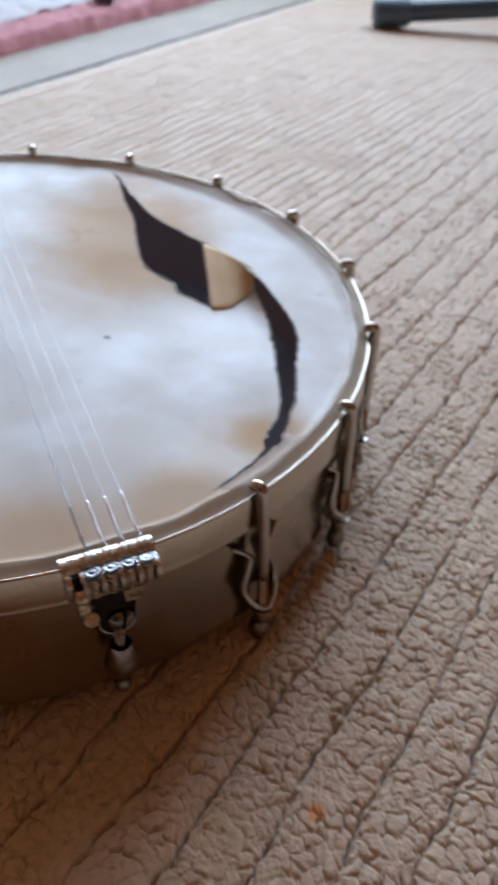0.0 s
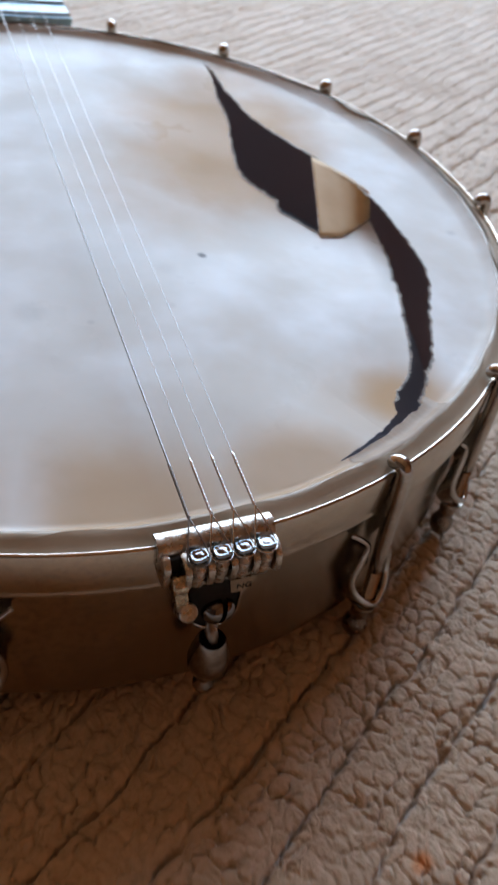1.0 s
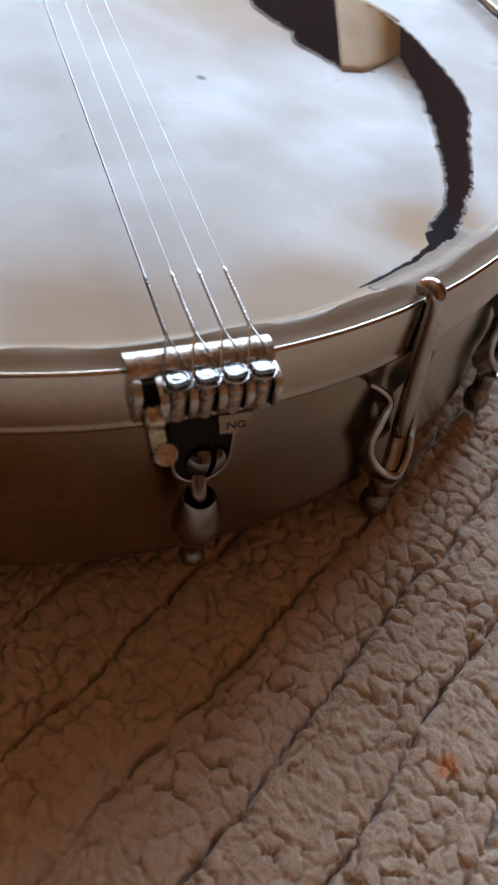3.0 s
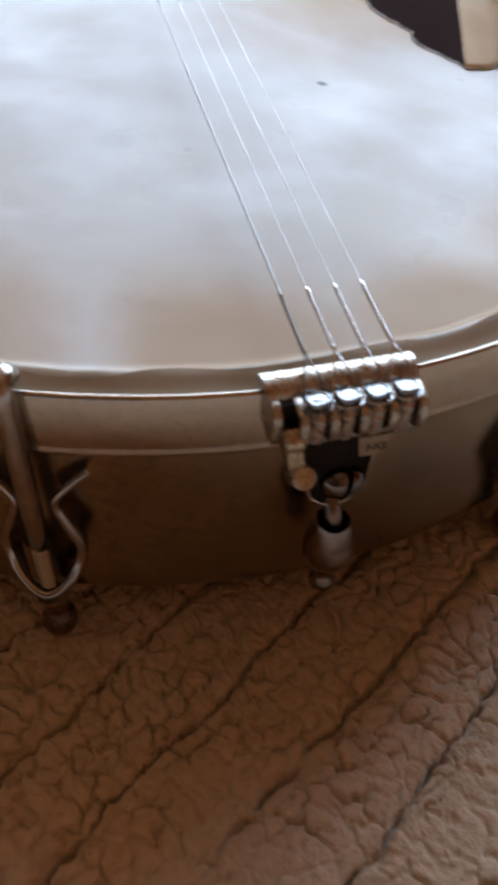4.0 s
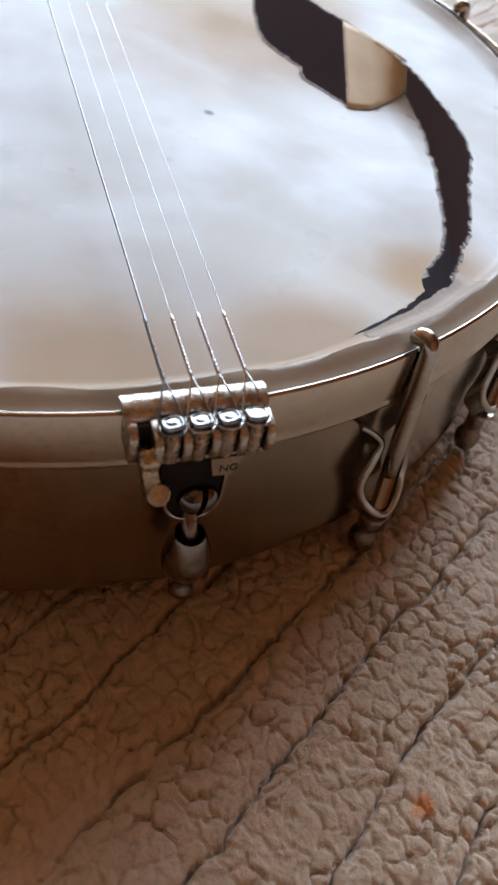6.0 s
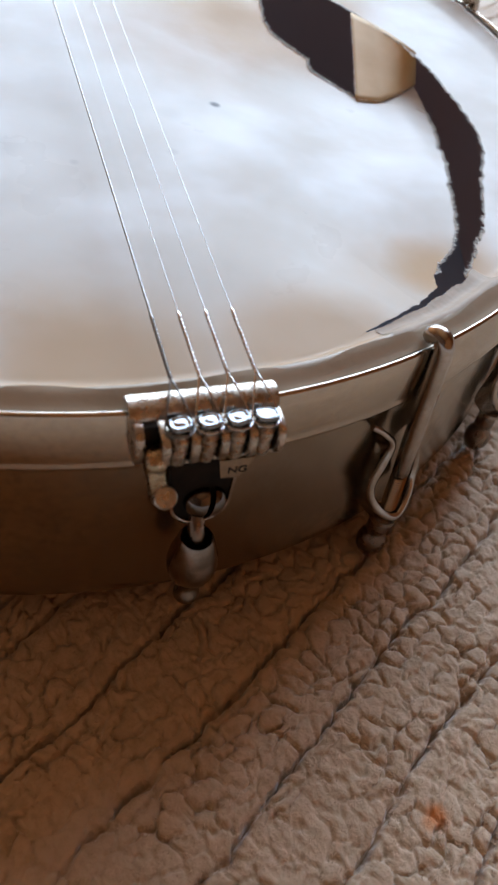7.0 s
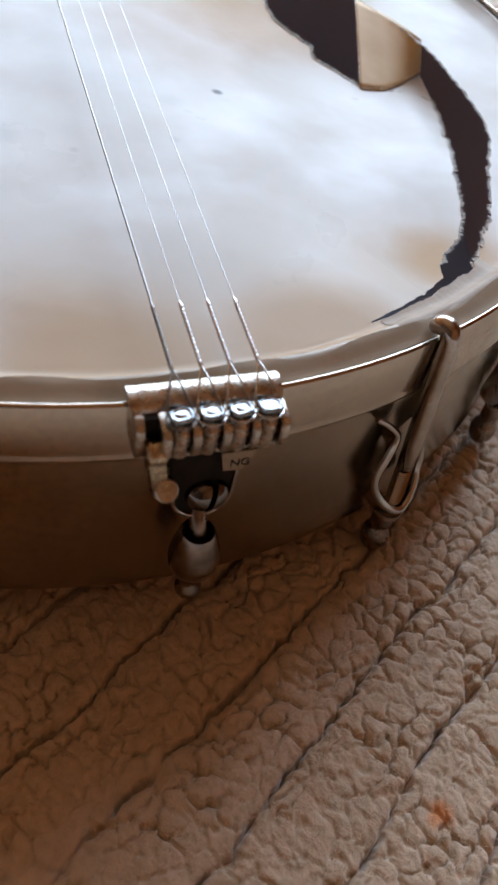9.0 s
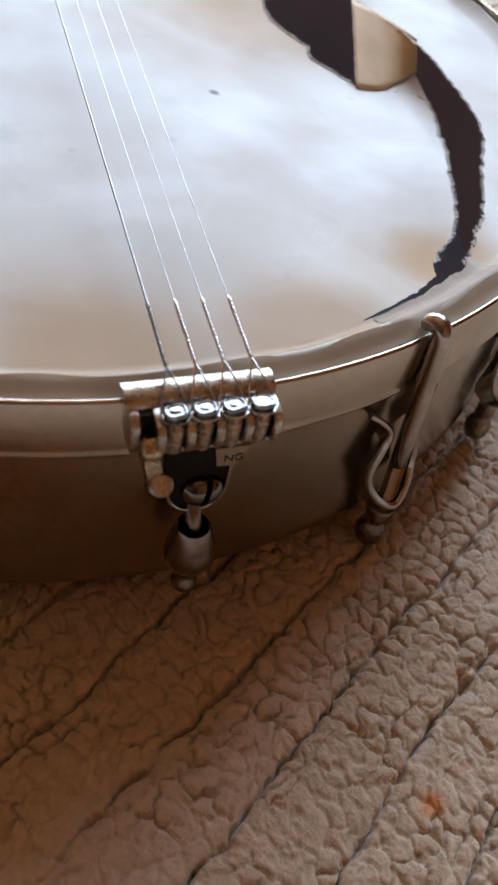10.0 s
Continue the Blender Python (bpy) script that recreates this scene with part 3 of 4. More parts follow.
# a lifted brown strip of skin where the tear runs out along the bead
bm = bmesh.new()
rows = []
for i in range(91):
    phi = -58.0 - 15.0 * i / 90
    lip = tear_edges(phi)[1] + 0.0002
    row = []
    for j in range(9):
        r = lip + (0.1432 - lip) * j / 8
        lift = 0.0007 * (1 - j / 8) * min(1.0, i / 8) * min(1.0, (90 - i) / 20) + 0.00012 * (1 - (j / 8) ** 4)
        row.append(bm.verts.new((r * math.cos(radians(phi)), r * math.sin(radians(phi)), skin_height(r, phi, False) + lift)))
    rows.append(row)
for p, q in zip(rows, rows[1:]):
    for j in range(8):
        bm.faces.new((p[j], q[j], q[j + 1], p[j + 1]))
part("torn_strip", bm, STRIP, banjo, "lifted grey-brown strip of torn skin", 180)

# frayed fibres along both lips of the tear
bm = bmesh.new()
rng = random.Random(5)
for i in range(2800):
    phi = rng.uniform(TEAR[-1][0] + 14, TEAR[0][0] - 6)
    inner = rng.random() < 0.55
    r = tear_edges(phi)[0 if inner else 1]
    z = skin_height(r, phi, inner)
    out = 1 if inner else -1
    length = rng.uniform(0.0003, 0.0012)
    a = phi + rng.uniform(-0.3, 0.3)
    p0 = Vector((r * math.cos(radians(phi)), r * math.sin(radians(phi)), z + 0.00015))
    r2 = r + out * length
    p1 = Vector((r2 * math.cos(radians(a)), r2 * math.sin(radians(a)), z + 0.0001 + rng.uniform(-0.0003, 0.0006)))
    w = (p1 - p0).cross(Vector((0, 0, 1))).normalized() * rng.uniform(0.00007, 0.00015)
    vs4 = [bm.verts.new(p0 + w), bm.verts.new(p0 - w), bm.verts.new(p1), bm.verts.new(p0 - Vector((0, 0, 0.00025)))]
    bm.faces.new((vs4[0], vs4[1], vs4[2]))
    bm.faces.new((vs4[0], vs4[3], vs4[2]))
    bm.faces.new((vs4[1], vs4[2], vs4[3]))
tagged(part("torn_fibre", bm, FIBRE, banjo, "pale frayed fibres along the tear"), kind="stuff")

# a tan tongue of skin that still bridges the tear
bm = bmesh.new()
n_u, n_v = 22, 14
rows = []
far0, far1 = Vector((0.0975, 0.0185, 0.0660)), Vector((0.1082, -0.0098, 0.0661))
near0, near1 = Vector((0.0846, -0.0226, 0.0571)), Vector((0.1088, -0.0140, 0.0583))


def corner(s):
    """How far the near edge of the tongue stands out: a blunt corner a third of the way along."""
    k = s / 0.36 if s < 0.36 else (1 - s) / 0.64
    return k * (1.25 - 0.25 * k)

for i in range(n_u + 1):
    s = i / n_u
    row = []
    a, b = far0.lerp(far1, s), near0.lerp(near1, s)
    b = b + Vector((-0.0012, -0.0044, -0.0001)) * corner(s)
    b.z = skin_height(math.hypot(b.x, b.y), math.degrees(math.atan2(b.y, b.x)), True) + 0.0002
    a = a + Vector((0.0015, 0.0004, 0)) * math.sin(math.pi * s)
    for j in range(n_v + 1):
        t = j / n_v
        p = a.lerp(b, t)
        edge = 0.0004 * noise.noise((i * 0.9, j * 0.9, 4)) if i in (0, n_u) or j == n_v else 0
        p += Vector((edge, edge, 0.0004 * math.sin(math.pi * t) + 0.0002 * noise.noise((s * 4, t * 4, 8))))
        row.append(bm.verts.new(p))
    rows.append(row)
for p, q in zip(rows, rows[1:]):
    for j in range(n_v):
        bm.faces.new((p[j], q[j], q[j + 1], p[j + 1]))
flap = part("skin_flap", bm, FLAP, banjo, "tan tongue of skin bridging the tear", 180)
thick = flap.modifiers.new("thickness", "SOLIDIFY")
thick.thickness, thick.offset = 0.0002, 0

bm = bmesh.new()
rng = random.Random(8)
for i in range(170):
    s, left = rng.random(), i < 110
    a = far0.lerp(near0, s) if left else near0.lerp(near1, s) + Vector((-0.0012, -0.0044, -0.0001)) * corner(s)
    d = Vector((-1.0, -0.2, 0)) if left else Vector((0.3, -1.0, 0))
    d = (d + Vector((rng.uniform(-0.6, 0.6), rng.uniform(-0.6, 0.6), rng.uniform(-0.2, 0.4)))).normalized() * rng.uniform(0.0002, 0.0008 if left else 0.0004)
    w = d.cross(Vector((0, 0, 1))).normalized() * rng.uniform(0.00012, 0.00025)
    a = a + Vector((0, 0, 0.0005 if left else 0.0003))
    bm.faces.new((bm.verts.new(a + w), bm.verts.new(a - w), bm.verts.new(a + d)))
tagged(part("torn_fibre", bm, FIBRE, banjo, "pale frayed fibres along the tongue"), kind="stuff")

# rim, inner wood, back
bm = bmesh.new()
lathe(bm, [(0.1425, 0.0605), (0.1455, 0.0605), (0.1458, 0.0540), (0.1460, 0.0300), (0.1460, 0.0125), (0.1464, 0.0112), (0.1460, 0.0098), (0.1425, 0.0095)], 160, closed=True)
part("rim", bm, RIM_METAL, banjo, "dark nickel-clad drum rim")
bm = bmesh.new()
lathe(bm, [(0.1350, 0.0600), (0.1424, 0.0600), (0.1424, 0.0098), (0.1350, 0.0098)], 120, closed=True)
part("inner_rim", bm, INNER_WOOD, banjo, "dark reddish brown wooden inner rim")
bm = bmesh.new()
lathe(bm, [(0.0, 0.0150), (0.1349, 0.0150), (0.1349, 0.0110), (0.0, 0.0110)], 96)
part("back_board", bm, BACK_WOOD, banjo, "black wooden back board")

# tension hoop: a band with a bead at its lower edge
bm = bmesh.new()
lathe(bm, [(0.1472, 0.0650), (0.1472, 0.0668), (0.1474, 0.0672), (0.1478, 0.0673), (0.1482, 0.0671), (0.1484, 0.0667), (0.1484, 0.0557),
           (0.1484, 0.0549), (0.1486, 0.0543), (0.14855, 0.0537), (0.1482, 0.0532), (0.1466, 0.0532), (0.1466, 0.0650)], 200, closed=True)
part("tension_hoop", bm, HOOP_METAL, banjo, "dull nickel tension hoop", 60)


def bracket(angle, lift=0.0, lean=0.0):
    """A hook over the hoop, the cupped shoe on the rim that takes its threaded end, and the ball nut below."""
    turn = pose(0, 0, 0, 0, 0, angle)

    def at(r, side, z):
        return turn @ Vector((side + lean * (0.067 - z) / 0.05, -r, z))
    base = new("bracket")
    base.parent = banjo
    bm = bmesh.new()
    path = arc(at(0.1467, 0, 0.0680), at(0.1464, 0, 0.0698), at(0.1480, 0, 0.0702), 6)
    path += arc(at(0.1480, 0, 0.0702), at(0.1501, 0, 0.0706), at(0.1503, 0, 0.0670), 8)[1:]
    rod0, rod1 = at(0.1503, 0, 0.0670), at(0.1518, 0, 0.0215 + lift)
    path += [rod0.lerp(rod1, f) for f in (0.2, 0.4, 0.6, 0.775, 0.79, 1.0)]
    tube(bm, path, [0.0013, 0.0017, 0.0019, 0.0020, 0.0020, 0.0020, 0.0020] + [0.0020] * 8 + [0.0020, 0.0020, 0.00198, 0.00192, 0.0013, 0.0012], 14)
    bmesh.ops.remove_doubles(bm, verts=bm.verts[:], dist=1e-6)
    part("hook", bm, NICKEL, base, "", 50)
    bm = bmesh.new()
    down = (rod1 - rod0).normalized()
    prof = [(0.0001, 0.0)]
    for i in range(20):
        prof += [(0.00135, i * 0.0007), (0.00190, i * 0.0007 + 0.00035)]
    prof += [(0.0001, 20 * 0.0007)]
    lathe(bm, prof, 12, Matrix.Translation(rod1 - down * 0.0090) @ down.to_track_quat("Z", "Y").to_matrix().to_4x4())
    part("thread", bm, NICKEL, base, "", 20)
    # shoe: a cup round the thread whose two horns sweep up to the rim
    bm = bmesh.new()
    half = [(0.0098, 0.1472, 0.0482, 0.002), (0.0066, 0.1484, 0.0454, 0.004), (0.0036, 0.1492, 0.0412, 0.006), (0.0050, 0.1496, 0.0360, 0.007), (0.0070, 0.1498, 0.0300, 0.007),
            (0.0066, 0.1506, 0.0258, 0.006), (0.0050, 0.1524, 0.0222, 0.005), (0.0025, 0.1538, 0.0196, 0.0042)]
    whole_lip = [(-a, b, c, d) for a, b, c, d in half] + [(0.0, 0.1544, 0.0186, 0.0040)] + half[::-1]
    rows, rim_line = [], []
    for i in range(97):
        f = i / 96 * (len(whole_lip) - 1)
        k = min(int(f), len(whole_lip) - 2)
        f -= k
        p, o, e, g = (whole_lip[min(max(k + d, 0), len(whole_lip) - 1)] for d in (-1, 0, 1, 2))
        side, r, z, drop = (0.5 * (2 * o[n] + (e[n] - p[n]) * f + (2 * p[n] - 5 * o[n] + 4 * e[n] - g[n]) * f * f + (3 * o[n] - p[n] - 3 * e[n] + g[n]) * f ** 3) for n in range(4))
        row = [bm.verts.new(at(r - 0.0022 * j / 6 * (0.4 + abs(side) / 0.006), side * (1 - 0.12 * j / 6), z + lift - drop * j / 6)) for j in range(7)]
        rim_line.append(row[0].co.copy())
        rows.append(row)
    for p, q in zip(rows, rows[1:]):
        for j in range(6):
            bm.faces.new((p[j], q[j], q[j + 1], p[j + 1]))
    bmesh.ops.solidify(bm, geom=bm.faces[:], thickness=0.0009)
    part("shoe", bm, NICKEL, base, "", 60)
    bm = bmesh.new()
    tube(bm, rim_line, [0.0007 + 0.0004 * min(1.0, 1.0 * min(i, 96 - i) / 24) for i in range(97)], 8)
    part("lip", bm, NICKEL, base, "", 60)
    bm = bmesh.new()
    lathe(bm, [(0.0016, 0.0), (0.0034, 0.0), (0.0034, 0.0012), (0.0016, 0.0012)], 24, Matrix.Translation(at(0.1516, 0, 0.0148 + lift)), True)
    part("washer", bm, NICKEL, base, "", 40)
    bm = bmesh.new()
    prof = [(0.0001, 0.0148), (0.0023, 0.0148), (0.0026, 0.0144), (0.0026, 0.0098), (0.0022, 0.0092), (0.0023, 0.0086), (0.0032, 0.0074), (0.0037, 0.0054), (0.0034, 0.0032), (0.0024, 0.0012), (0.0012, 0.0003), (0.0001, 0.0)]
    lathe(bm, prof, 18, Matrix.Translation(at(0.1513, -lean * 0.3, 0.0 + lift)))
    part("nut", bm, NUT_METAL, base, "dull brown ball nut", 40)
    return base


for k in range(1, 18):
    if k != 9:
        bracket(20 * k - (0.5 if k < 3 else 0), *{1: (0.0, 0.0032), 2: (0.0, 0.0040), 17: (0.0, 0.0014)}.get(k, (0.001 * (k % 3), 0.0)))

# tailpiece
tail = new("tailpiece")
tail.parent = banjo
tagged(tail, "rubbed nickel tailpiece with four string posts")


bm = bmesh.new()
top = [(-0.1455, 0.0690), (-0.1460, 0.0697), (-0.1470, 0.0701), (-0.1482, 0.0701), (-0.1493, 0.0697), (-0.1502, 0.0690), (-0.1506, 0.0684), (-0.1507, 0.0678)]
under = [(y + 0.0008 * (0.2 + i / 8), z - 0.0011) for i, (y, z) in enumerate(top)][::-1]
extrude_outline(bm, top + under, -0.0122, 0.0134)
bm.verts.ensure_lookup_table()
part("bar", bm, BAR_METAL, tail, "rubbed brass-toned nickel bar", 30)

POSTS = (-0.0047, 0.0002, 0.0051, 0.0100)
for i, x in enumerate((-0.0110, -0.0072, -0.0023, 0.0027, 0.0076, 0.0126)):
    bm = bmesh.new()
    low = 0.0598 if i == 0 else 0.0612
    deep = -0.1537 if i == 0 else -0.1560
    outline = [(-0.1480, 0.0676), (-0.1515, 0.0683), (deep + 0.0016, 0.0680), (deep + 0.0005, 0.0672), (deep, 0.0658), (deep, low + 0.0016), (deep + 0.0006, low + 0.0004), (deep + 0.0016, low), (-0.1480, low + 0.0004)]
    extrude_outline(bm, outline, x - 0.0007, x + 0.0007, 0.0002)
    part("fin", bm, BAR_METAL, tail, "", 40)
bm = bmesh.new()
box(bm, pose(0.0027, -0.1496, 0.0646), (0.0198, 0.0010, 0.0066), 0.0002)
part("back_strip", bm, RIM_METAL, tail, "", 40)
bm = bmesh.new()
box(bm, pose(0.0027, -0.1520, 0.0609, -4, 0, 0), (0.0198, 0.0050, 0.0007), 0.0002)
part("bottom_strip", bm, BAR_METAL, tail, "", 40)
for x in POSTS:
    bm = bmesh.new()
    stand_up = Matrix.Translation((x, -0.1538, 0.0640)) @ pose(0, 0, 0, 4, 0, 0) @ Matrix.Translation((0, 0, -0.0640))
    lathe(bm, [(0.0001, 0.0610), (0.0014, 0.0610), (0.00165, 0.0613), (0.00170, 0.0636), (0.00163, 0.0637), (0.00163, 0.0639), (0.00170, 0.0640), (0.00170, 0.0655), (0.00150, 0.0658), (0.00150, 0.0661),
               (0.00172, 0.0664), (0.00165, 0.0670), (0.00125, 0.0674), (0.00105, 0.0677), (0.00105, 0.0690)], 28, stand_up)
    post = part("string_post", bm, BAR_METAL, tail, "", 22)
    # the head: a rounded square cut with a rim round its flat top
    bm = bmesh.new()
    seat = Matrix.Translation((x, -0.1536, 0.0684)) @ pose(0, 0, 0, -5, -4, rng.uniform(-9, 9)) @ Matrix.Diagonal((1.08, 0.90, 1, 1))
    rings = []
    for r, z in ((0.0008, -0.0002), (0.0013, 0.0000), (0.0017, 0.0005), (0.00183, 0.0010), (0.00182, 0.0013), (0.00170, 0.00152), (0.00152, 0.00158), (0.00138, 0.00150), (0.00128, 0.00147), (0.0008, 0.00151), (0.0003, 0.00153)):
        ring = []
        for j in range(36):
            c, n = math.cos(2 * math.pi * j / 36), math.sin(2 * math.pi * j / 36)
            k = r * (abs(c) ** 2.7 + abs(n) ** 2.7) ** (-1 / 2.7)
            ring.append(bm.verts.new(seat @ Vector((k * c, k * n, z))))
        rings.append(ring)
    for p, o in zip(rings, rings[1:]):
        for j in range(36):
            bm.faces.new((p[j], p[(j + 1) % 36], o[(j + 1) % 36], o[j]))
    bm.faces.new(rings[0])
    bm.faces.new(rings[-1])
    part("post_head", bm, STEEL, tail, "bright square-cut post head", 30)

bm = bmesh.new()
lathe(bm, [(0.0001, -0.0017), (0.0020, -0.0017), (0.0024, -0.0013), (0.0024, 0.0013), (0.0020, 0.0017), (0.0001, 0.0017)], 24, Matrix.Translation((-0.0086, -0.1540, 0.0622)) @ pose(0, 0, 0, 0, 90, 0))
box(bm, pose(-0.0084, -0.1553, 0.0590, -10, -8, 8), (0.0030, 0.0024, 0.0060), 0.0006)
part("hinge_arm", bm, BRASS, tail, "worn brassy hinge arm", 40)
bm = bmesh.new()
lathe(bm, [(0.0001, -0.0022), (0.0017, -0.0022), (0.0020, -0.0018), (0.0020, 0.0010), (0.0021, 0.0012), (0.0021, 0.0018), (0.0018, 0.0021), (0.0001, 0.00215)], 26, Matrix.Translation((-0.0072, -0.1563, 0.0552)) @ pose(0, 0, 0, 48, 6, 0))
part("hinge_pin", bm, BAR_METAL, tail, "", 40)
# Solid black block whose colour gives the shade of the open hinge gap.
bm = bmesh.new()
box(bm, pose(-0.0091, -0.1508, 0.0642), (0.0036, 0.0022, 0.0072), 0.0002)
part("slot_shade", bm, FLAT_BLACK, tail, "solid black block painting the shade in the hinge slot", 40)


def hanger_plate(bm, outline, y0, y1):
    """A plate in the x-z plane, y0 to y1 thick."""
    a = [bm.verts.new((x, y0, z)) for x, z in outline]
    b = [bm.verts.new((x, y1, z)) for x, z in outline]
    bm.faces.new(a)
    bm.faces.new(b[::-1])
    for i in range(len(a)):
        bm.faces.new((a[i], b[i], b[(i + 1) % len(a)], a[(i + 1) % len(a)]))
    return bm


# hanger plate with a round lower end and a turned-up edge, black for shade
curve = [(0.0011 + 0.0054 * math.cos(math.pi * i / 28), 0.0484 - 0.0060 * math.sin(math.pi * i / 28)) for i in range(29)]
outline = [(0.0088, 0.0612), (0.0080, 0.0592), (0.0069, 0.0572), (0.0066, 0.0540)] + curve + [(-0.0050, 0.0540), (-0.0056, 0.0612)]
part("hanger", hanger_plate(bmesh.new(), outline, -0.1532, -0.1524), FLAT_BLACK, tail, "nickel hanger plate painted black for shade", 30)
bm = bmesh.new()
tube(bm, [(x, -0.1536, z) for x, z in outline[1:-1]], 0.00042, 8)
part("hanger_edge", bm, NICKEL, tail, "thin bright rolled edge", 60)
# Lit corner of the same nickel plate, a lighter copy over the black.
plate_corner = hanger_plate(bmesh.new(), [(0.0090, 0.0606), (0.0084, 0.0590), (0.0074, 0.0574), (0.0069, 0.0556), (0.0034, 0.0560), (0.0026, 0.0606)], -0.1549, -0.1541)
part("plate_corner", plate_corner, RIM_METAL, tail, "lit nickel corner of the hanger plate with stamped letters", 40)
stamp = bpy.data.curves.new("stamped_letters", "FONT")
stamp.body, stamp.size, stamp.extrude, stamp.align_x = "NG", 0.0024, 0.00004, "CENTER"
holder = new("stamped_letters", stamp)
holder.matrix_world = pose(0.0062, -0.15495, 0.0570, 90, 0, 0)
bpy.context.view_layer.update()
me = bpy.data.meshes.new_from_object(holder.evaluated_get(bpy.context.evaluated_depsgraph_get()))
me.transform(holder.matrix_world)
me.materials.clear()
me.materials.append(FLAT_BLACK)
bpy.data.objects.remove(holder)
bpy.data.curves.remove(stamp)
new("stamped_letters", me).parent = tail
# slotted round-headed screw, half sunk in the plate
bm = bmesh.new()
dome = [(0.0034 * math.sin(math.pi / 2 * i / 10), 0.0030 * math.cos(math.pi / 2 * i / 10)) for i in range(11)] + [(0.0034, -0.0006)]
for side, span in ((1, (-90, 90)), (-1, (90, 270))):
    lathe(bm, dome, 20, Matrix.Translation((0.0019 + 0.0006 * side * math.cos(0.3), -0.1535, 0.0484)) @ pose(0, 0, 0, 90, 0, 0) @ pose(0, 0, 0, 0, 0, -17), span=span)
bmesh.ops.remove_doubles(bm, verts=bm.verts[:], dist=0.000003)
bmesh.ops.holes_fill(bm, edges=[e for e in bm.edges if e.is_boundary], sides=0)
part("screw", bm, BALL_METAL, tail, "slotted round-headed screw", 50)
# the cup-shaped knob below, hollow at its top
bm = bmesh.new()
lathe(bm, [(0.0001, 0.0335), (0.0020, 0.0335), (0.0024, 0.0345), (0.0027, 0.0372), (0.0031, 0.0376), (0.0036, 0.0366), (0.0041, 0.0345), (0.0047, 0.0322), (0.0050, 0.0300), (0.0048, 0.0278), (0.0040, 0.0256), (0.0029, 0.0242),
           (0.0019, 0.0232), (0.0017, 0.0216), (0.0019, 0.0204), (0.0026, 0.0194), (0.0027, 0.0180), (0.0020, 0.0166), (0.0001, 0.0160)], 32, Matrix.Translation((0.0010, -0.1552, 0.0020)))
part("knob", bm, KNOB_METAL, tail, "worn nickel turned knob", 40)
bm = bmesh.new()
tube(bm, [(0.0010, -0.1524, 0.0432), (0.0010, -0.1536, 0.0416), (0.0010, -0.1550, 0.0398), (0.0010, -0.1552, 0.0358)], [0.0015, 0.0016, 0.0016, 0.0016], 16)
part("stem", bm, NUT_METAL, tail, "dull brown stem", 50)

# strings: looped round the posts, twisted, then straight to the neck
FAR = ((0.0115, 0.0745), (0.0185, 0.0747), (0.0255, 0.0747), (0.0325, 0.0746))
for i, (x, (fx, fz)) in enumerate(zip(POSTS, FAR)):
    mat, thin = (WOUND, 0.00027) if i == 0 else (WIRE, 0.00009)
    start, end = Vector((x + 0.0002, -0.1450, 0.0716)), Vector((fx, 0.452, fz))
    way = (end - start).normalized()
    bm = bmesh.new()
    post = Vector((x, -0.1534, 0.0687))
    loop = []
    for j in range(25):
        a = -math.pi * 0.5 + 2 * math.pi * (j / 24 - 0.5) * 0.56
        loop.append(post + Vector((0.0024 * math.cos(a), 0.0021 * math.sin(a), 0.0)))
    tube(bm, [start] + arc(start, start.lerp(loop[0], 0.6) + Vector((0, 0, 0.0010)), loop[0], 6)[1:] + loop[1:] + arc(loop[-1], start.lerp(loop[-1], 0.6) + Vector((0, 0, 0.0010)), start, 6)[1:], 0.00019, 8)
    length = 0.0148
    side = way.orthogonal().normalized()
    up = way.cross(side)
    for ph in (0, math.pi):
        coil = []
        for j in range(97):
            s = j / 96
            a = ph + s * 2 * math.pi * 7
            coil.append(start + way * (s * length) + 0.00024 * (side * math.cos(a) + up * math.sin(a)))
        tube(bm, coil, 0.00019, 6)
    knot = start + way * length
    tube(bm, [knot - way * 0.0004, knot, knot + way * 0.0005, knot + way * 0.0013], [0.00028, 0.00042, 0.00040, 0.00018], 10)
    winding = part("winding", bm, mat, None, "", 60)
    bm = bmesh.new()
    tube(bm, [start + way * (length + s) for s in (0.0, 0.1, 0.3, (end - start).length - length)], thin, 8)
    winding.parent = tagged(part("string", bm, WOUND if i == 0 else DIM_STRING, banjo, "dark wound string" if i == 0 else "thin bright steel string", 60))

# neck: fingerboard with frets on a rounded shaft
AXIS = pose(0.0115, 0.1475, 0, 0, 0, -2.2)
neck = new("neck")
neck.parent = banjo
tagged(neck, "brown neck with a pale blue pearly fingerboard")
bm = bmesh.new()
rows = []
for y, w in ((0.0, 0.0232), (0.15, 0.0205), (0.31, 0.0175)):
    rows.append([bm.verts.new(AXIS @ Vector((w * math.cos(math.pi * j / 12), y, 0.0640 - (0.020 if y < 0.1 else 0.016) * math.sin(math.pi * j / 12)))) for j in range(13)])
for p, q in zip(rows, rows[1:]):
    for j in range(12):
        bm.faces.new((p[j], p[j + 1], q[j + 1], q[j]))
    bm.faces.new((p[0], q[0], q[12], p[12]))
bm.faces.new(rows[0])
bm.faces.new(rows[-1])
part("shaft", bm, NECK_WOOD, neck, "brown varnished wooden shaft", 40)
bm = bmesh.new()
v8 = [AXIS @ Vector(c) for c in ((-0.0232, 0.0012, 0.0641), (0.0232, 0.0012, 0.0641), (0.0175, 0.31, 0.0641), (-0.0175, 0.31, 0.0641))]
a = [bm.verts.new(v) for v in v8]
b = [bm.verts.new(v + Vector((0, 0, 0.0052))) for v in v8]
bm.faces.new(a)
bm.faces.new(b)
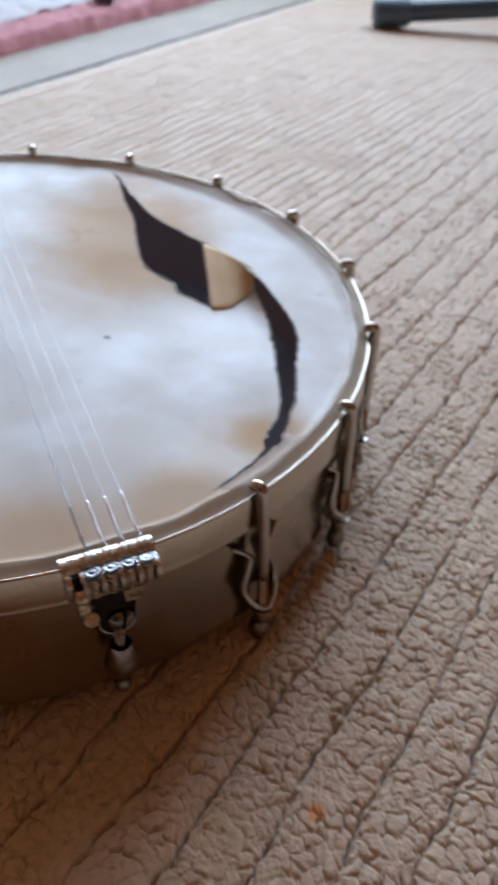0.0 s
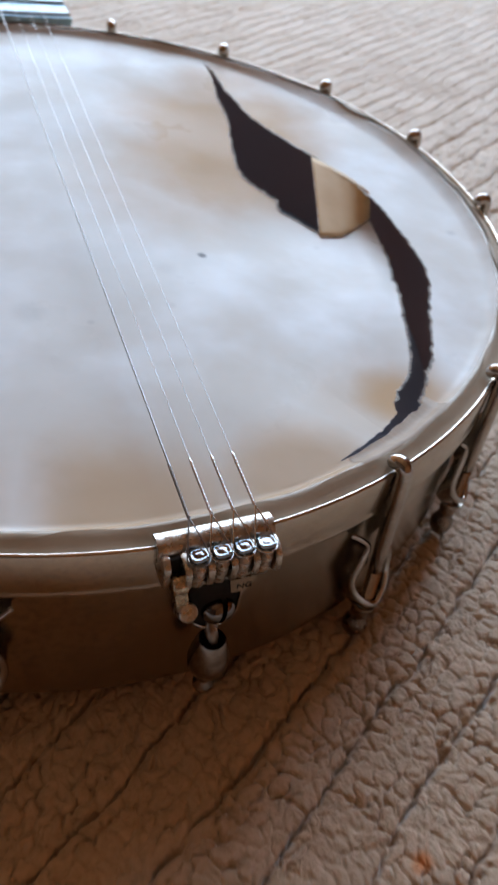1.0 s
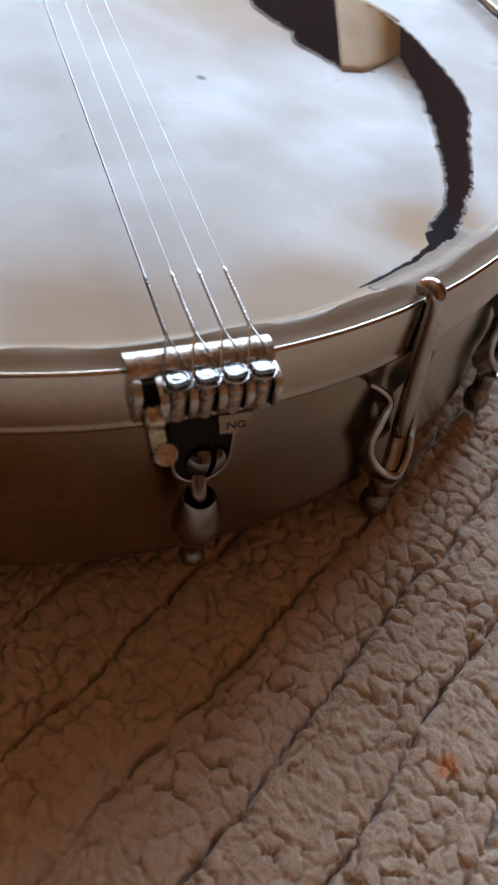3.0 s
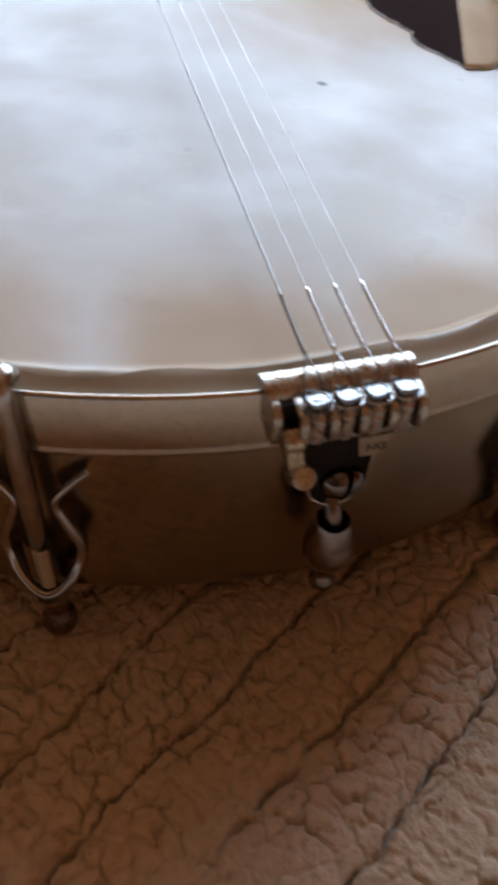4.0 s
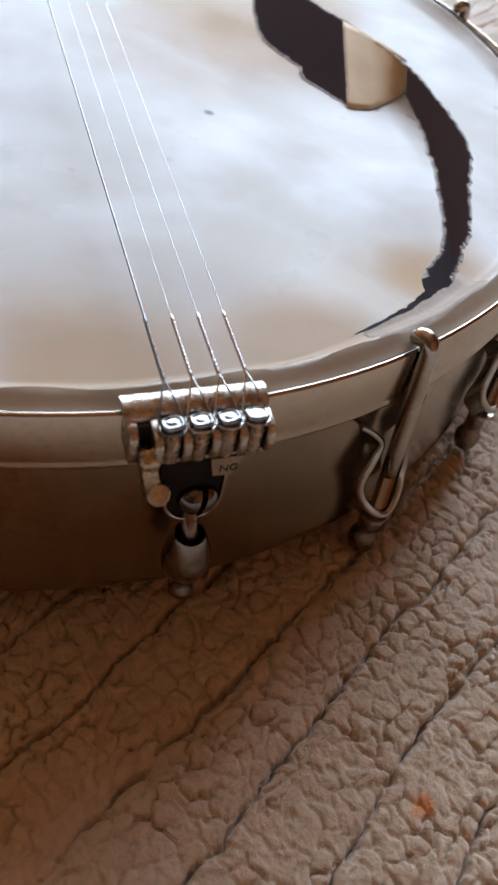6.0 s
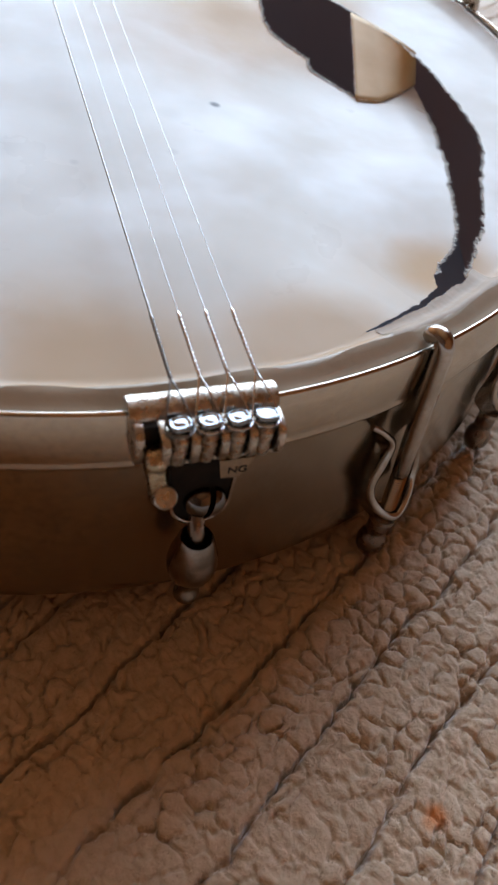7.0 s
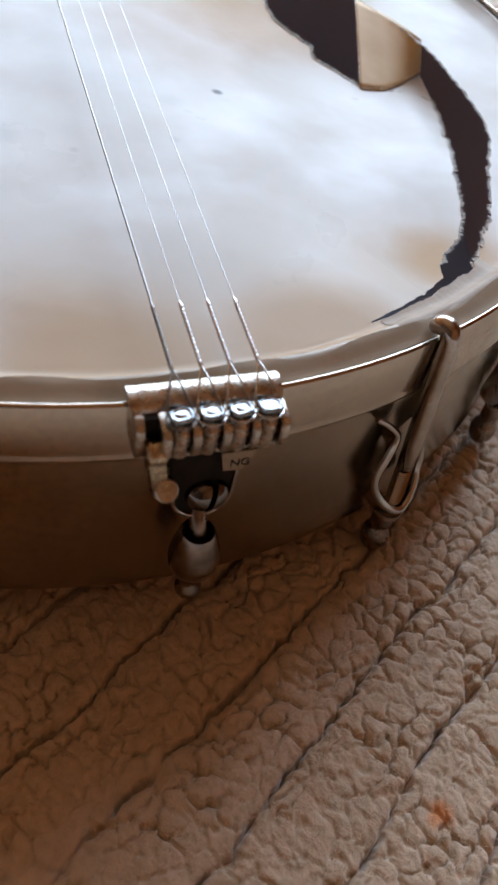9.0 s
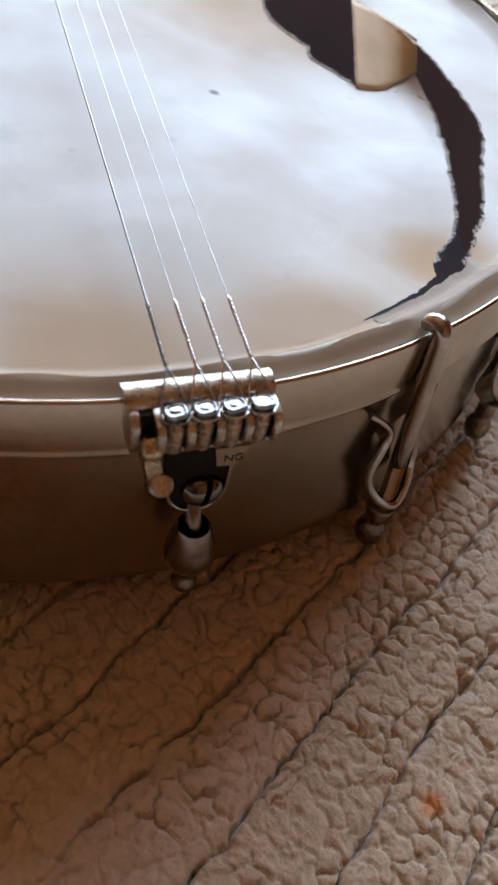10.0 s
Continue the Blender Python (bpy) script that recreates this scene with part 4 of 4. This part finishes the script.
for i in range(4):
    bm.faces.new((a[i], a[(i + 1) % 4], b[(i + 1) % 4], b[i]))
part("fingerboard", bm, PEARL, neck, "pale blue pearly fingerboard", 30)
y, gap = 0.0045, 0.0155
while y < 0.30:
    w = 0.0230 - 0.0057 * y / 0.31
    bm = bmesh.new()
    tube(bm, [AXIS @ Vector((s * w, y, 0.0693)) for s in (-1, -0.3, 0.3, 1)], 0.0011, 8)
    part("fret", bm, FRET, neck, "", 50)
    y += gap
    gap *= 1.0595
# a peghead end keeps the far end of the strings
bm = bmesh.new()
box(bm, AXIS @ pose(0.0, 0.345, 0.0600), (0.062, 0.075, 0.016), 0.004)
part("peghead", bm, NECK_WOOD, neck, "brown wooden peghead")

# ---- the tubular floor stand whose foot reaches onto the carpet ----
stand = tagged(new("floor_stand"), "black tubular floor stand with a rubber foot on the carpet", "stand")
p0, p1 = Vector((0.576, 0.600, 0.0165)), Vector((0.700, 0.548, 0.030))
way = (p1 - p0).normalized()
bm = bmesh.new()
run = [p0 - way * 0.01, p0 + way * 0.3]
bend = p0 + way * 0.42
tube(bm, run + arc(run[1], bend, bend + Vector((0.06, 0.02, 0.30)), 10)[1:], 0.0118, 24)
part("leg", bm, BLACK_TUBE, stand, "black painted steel leg", 50)
bm = bmesh.new()
axis = Matrix.Translation(p0) @ way.to_track_quat("Z", "Y").to_matrix().to_4x4()
lathe(bm, [(0.0001, -0.0170), (0.0120, -0.0170), (0.0150, -0.0155), (0.0163, -0.0120), (0.0165, 0.0150), (0.0155, 0.0180), (0.0155, 0.0230), (0.0142, 0.0260), (0.0119, 0.0265)], 36, axis)
part("rubber_foot", bm, RUBBER, stand, "dark rubber foot cap", 40)
p2, way2 = Vector((0.2786, 0.752, 0.0135)), Vector((0.35, 0.93, 0.0)).normalized()
bm = bmesh.new()
tube(bm, [p2, p2 + way2 * 0.28] + arc(p2 + way2 * 0.28, p2 + way2 * 0.36, Vector((0.62, 1.02, 0.30)), 10)[1:], 0.0080, 20)
part("leg", bm, BLACK_TUBE, stand, "black painted steel leg", 50)
bm = bmesh.new()
lathe(bm, [(0.0001, -0.0120), (0.0100, -0.0120), (0.0125, -0.0100), (0.0130, 0.0120), (0.0110, 0.0180), (0.0081, 0.0185)], 30, Matrix.Translation(p2) @ way2.to_track_quat("Z", "Y").to_matrix().to_4x4())
part("rubber_foot", bm, RUBBER, stand, "dark rubber foot cap", 40)
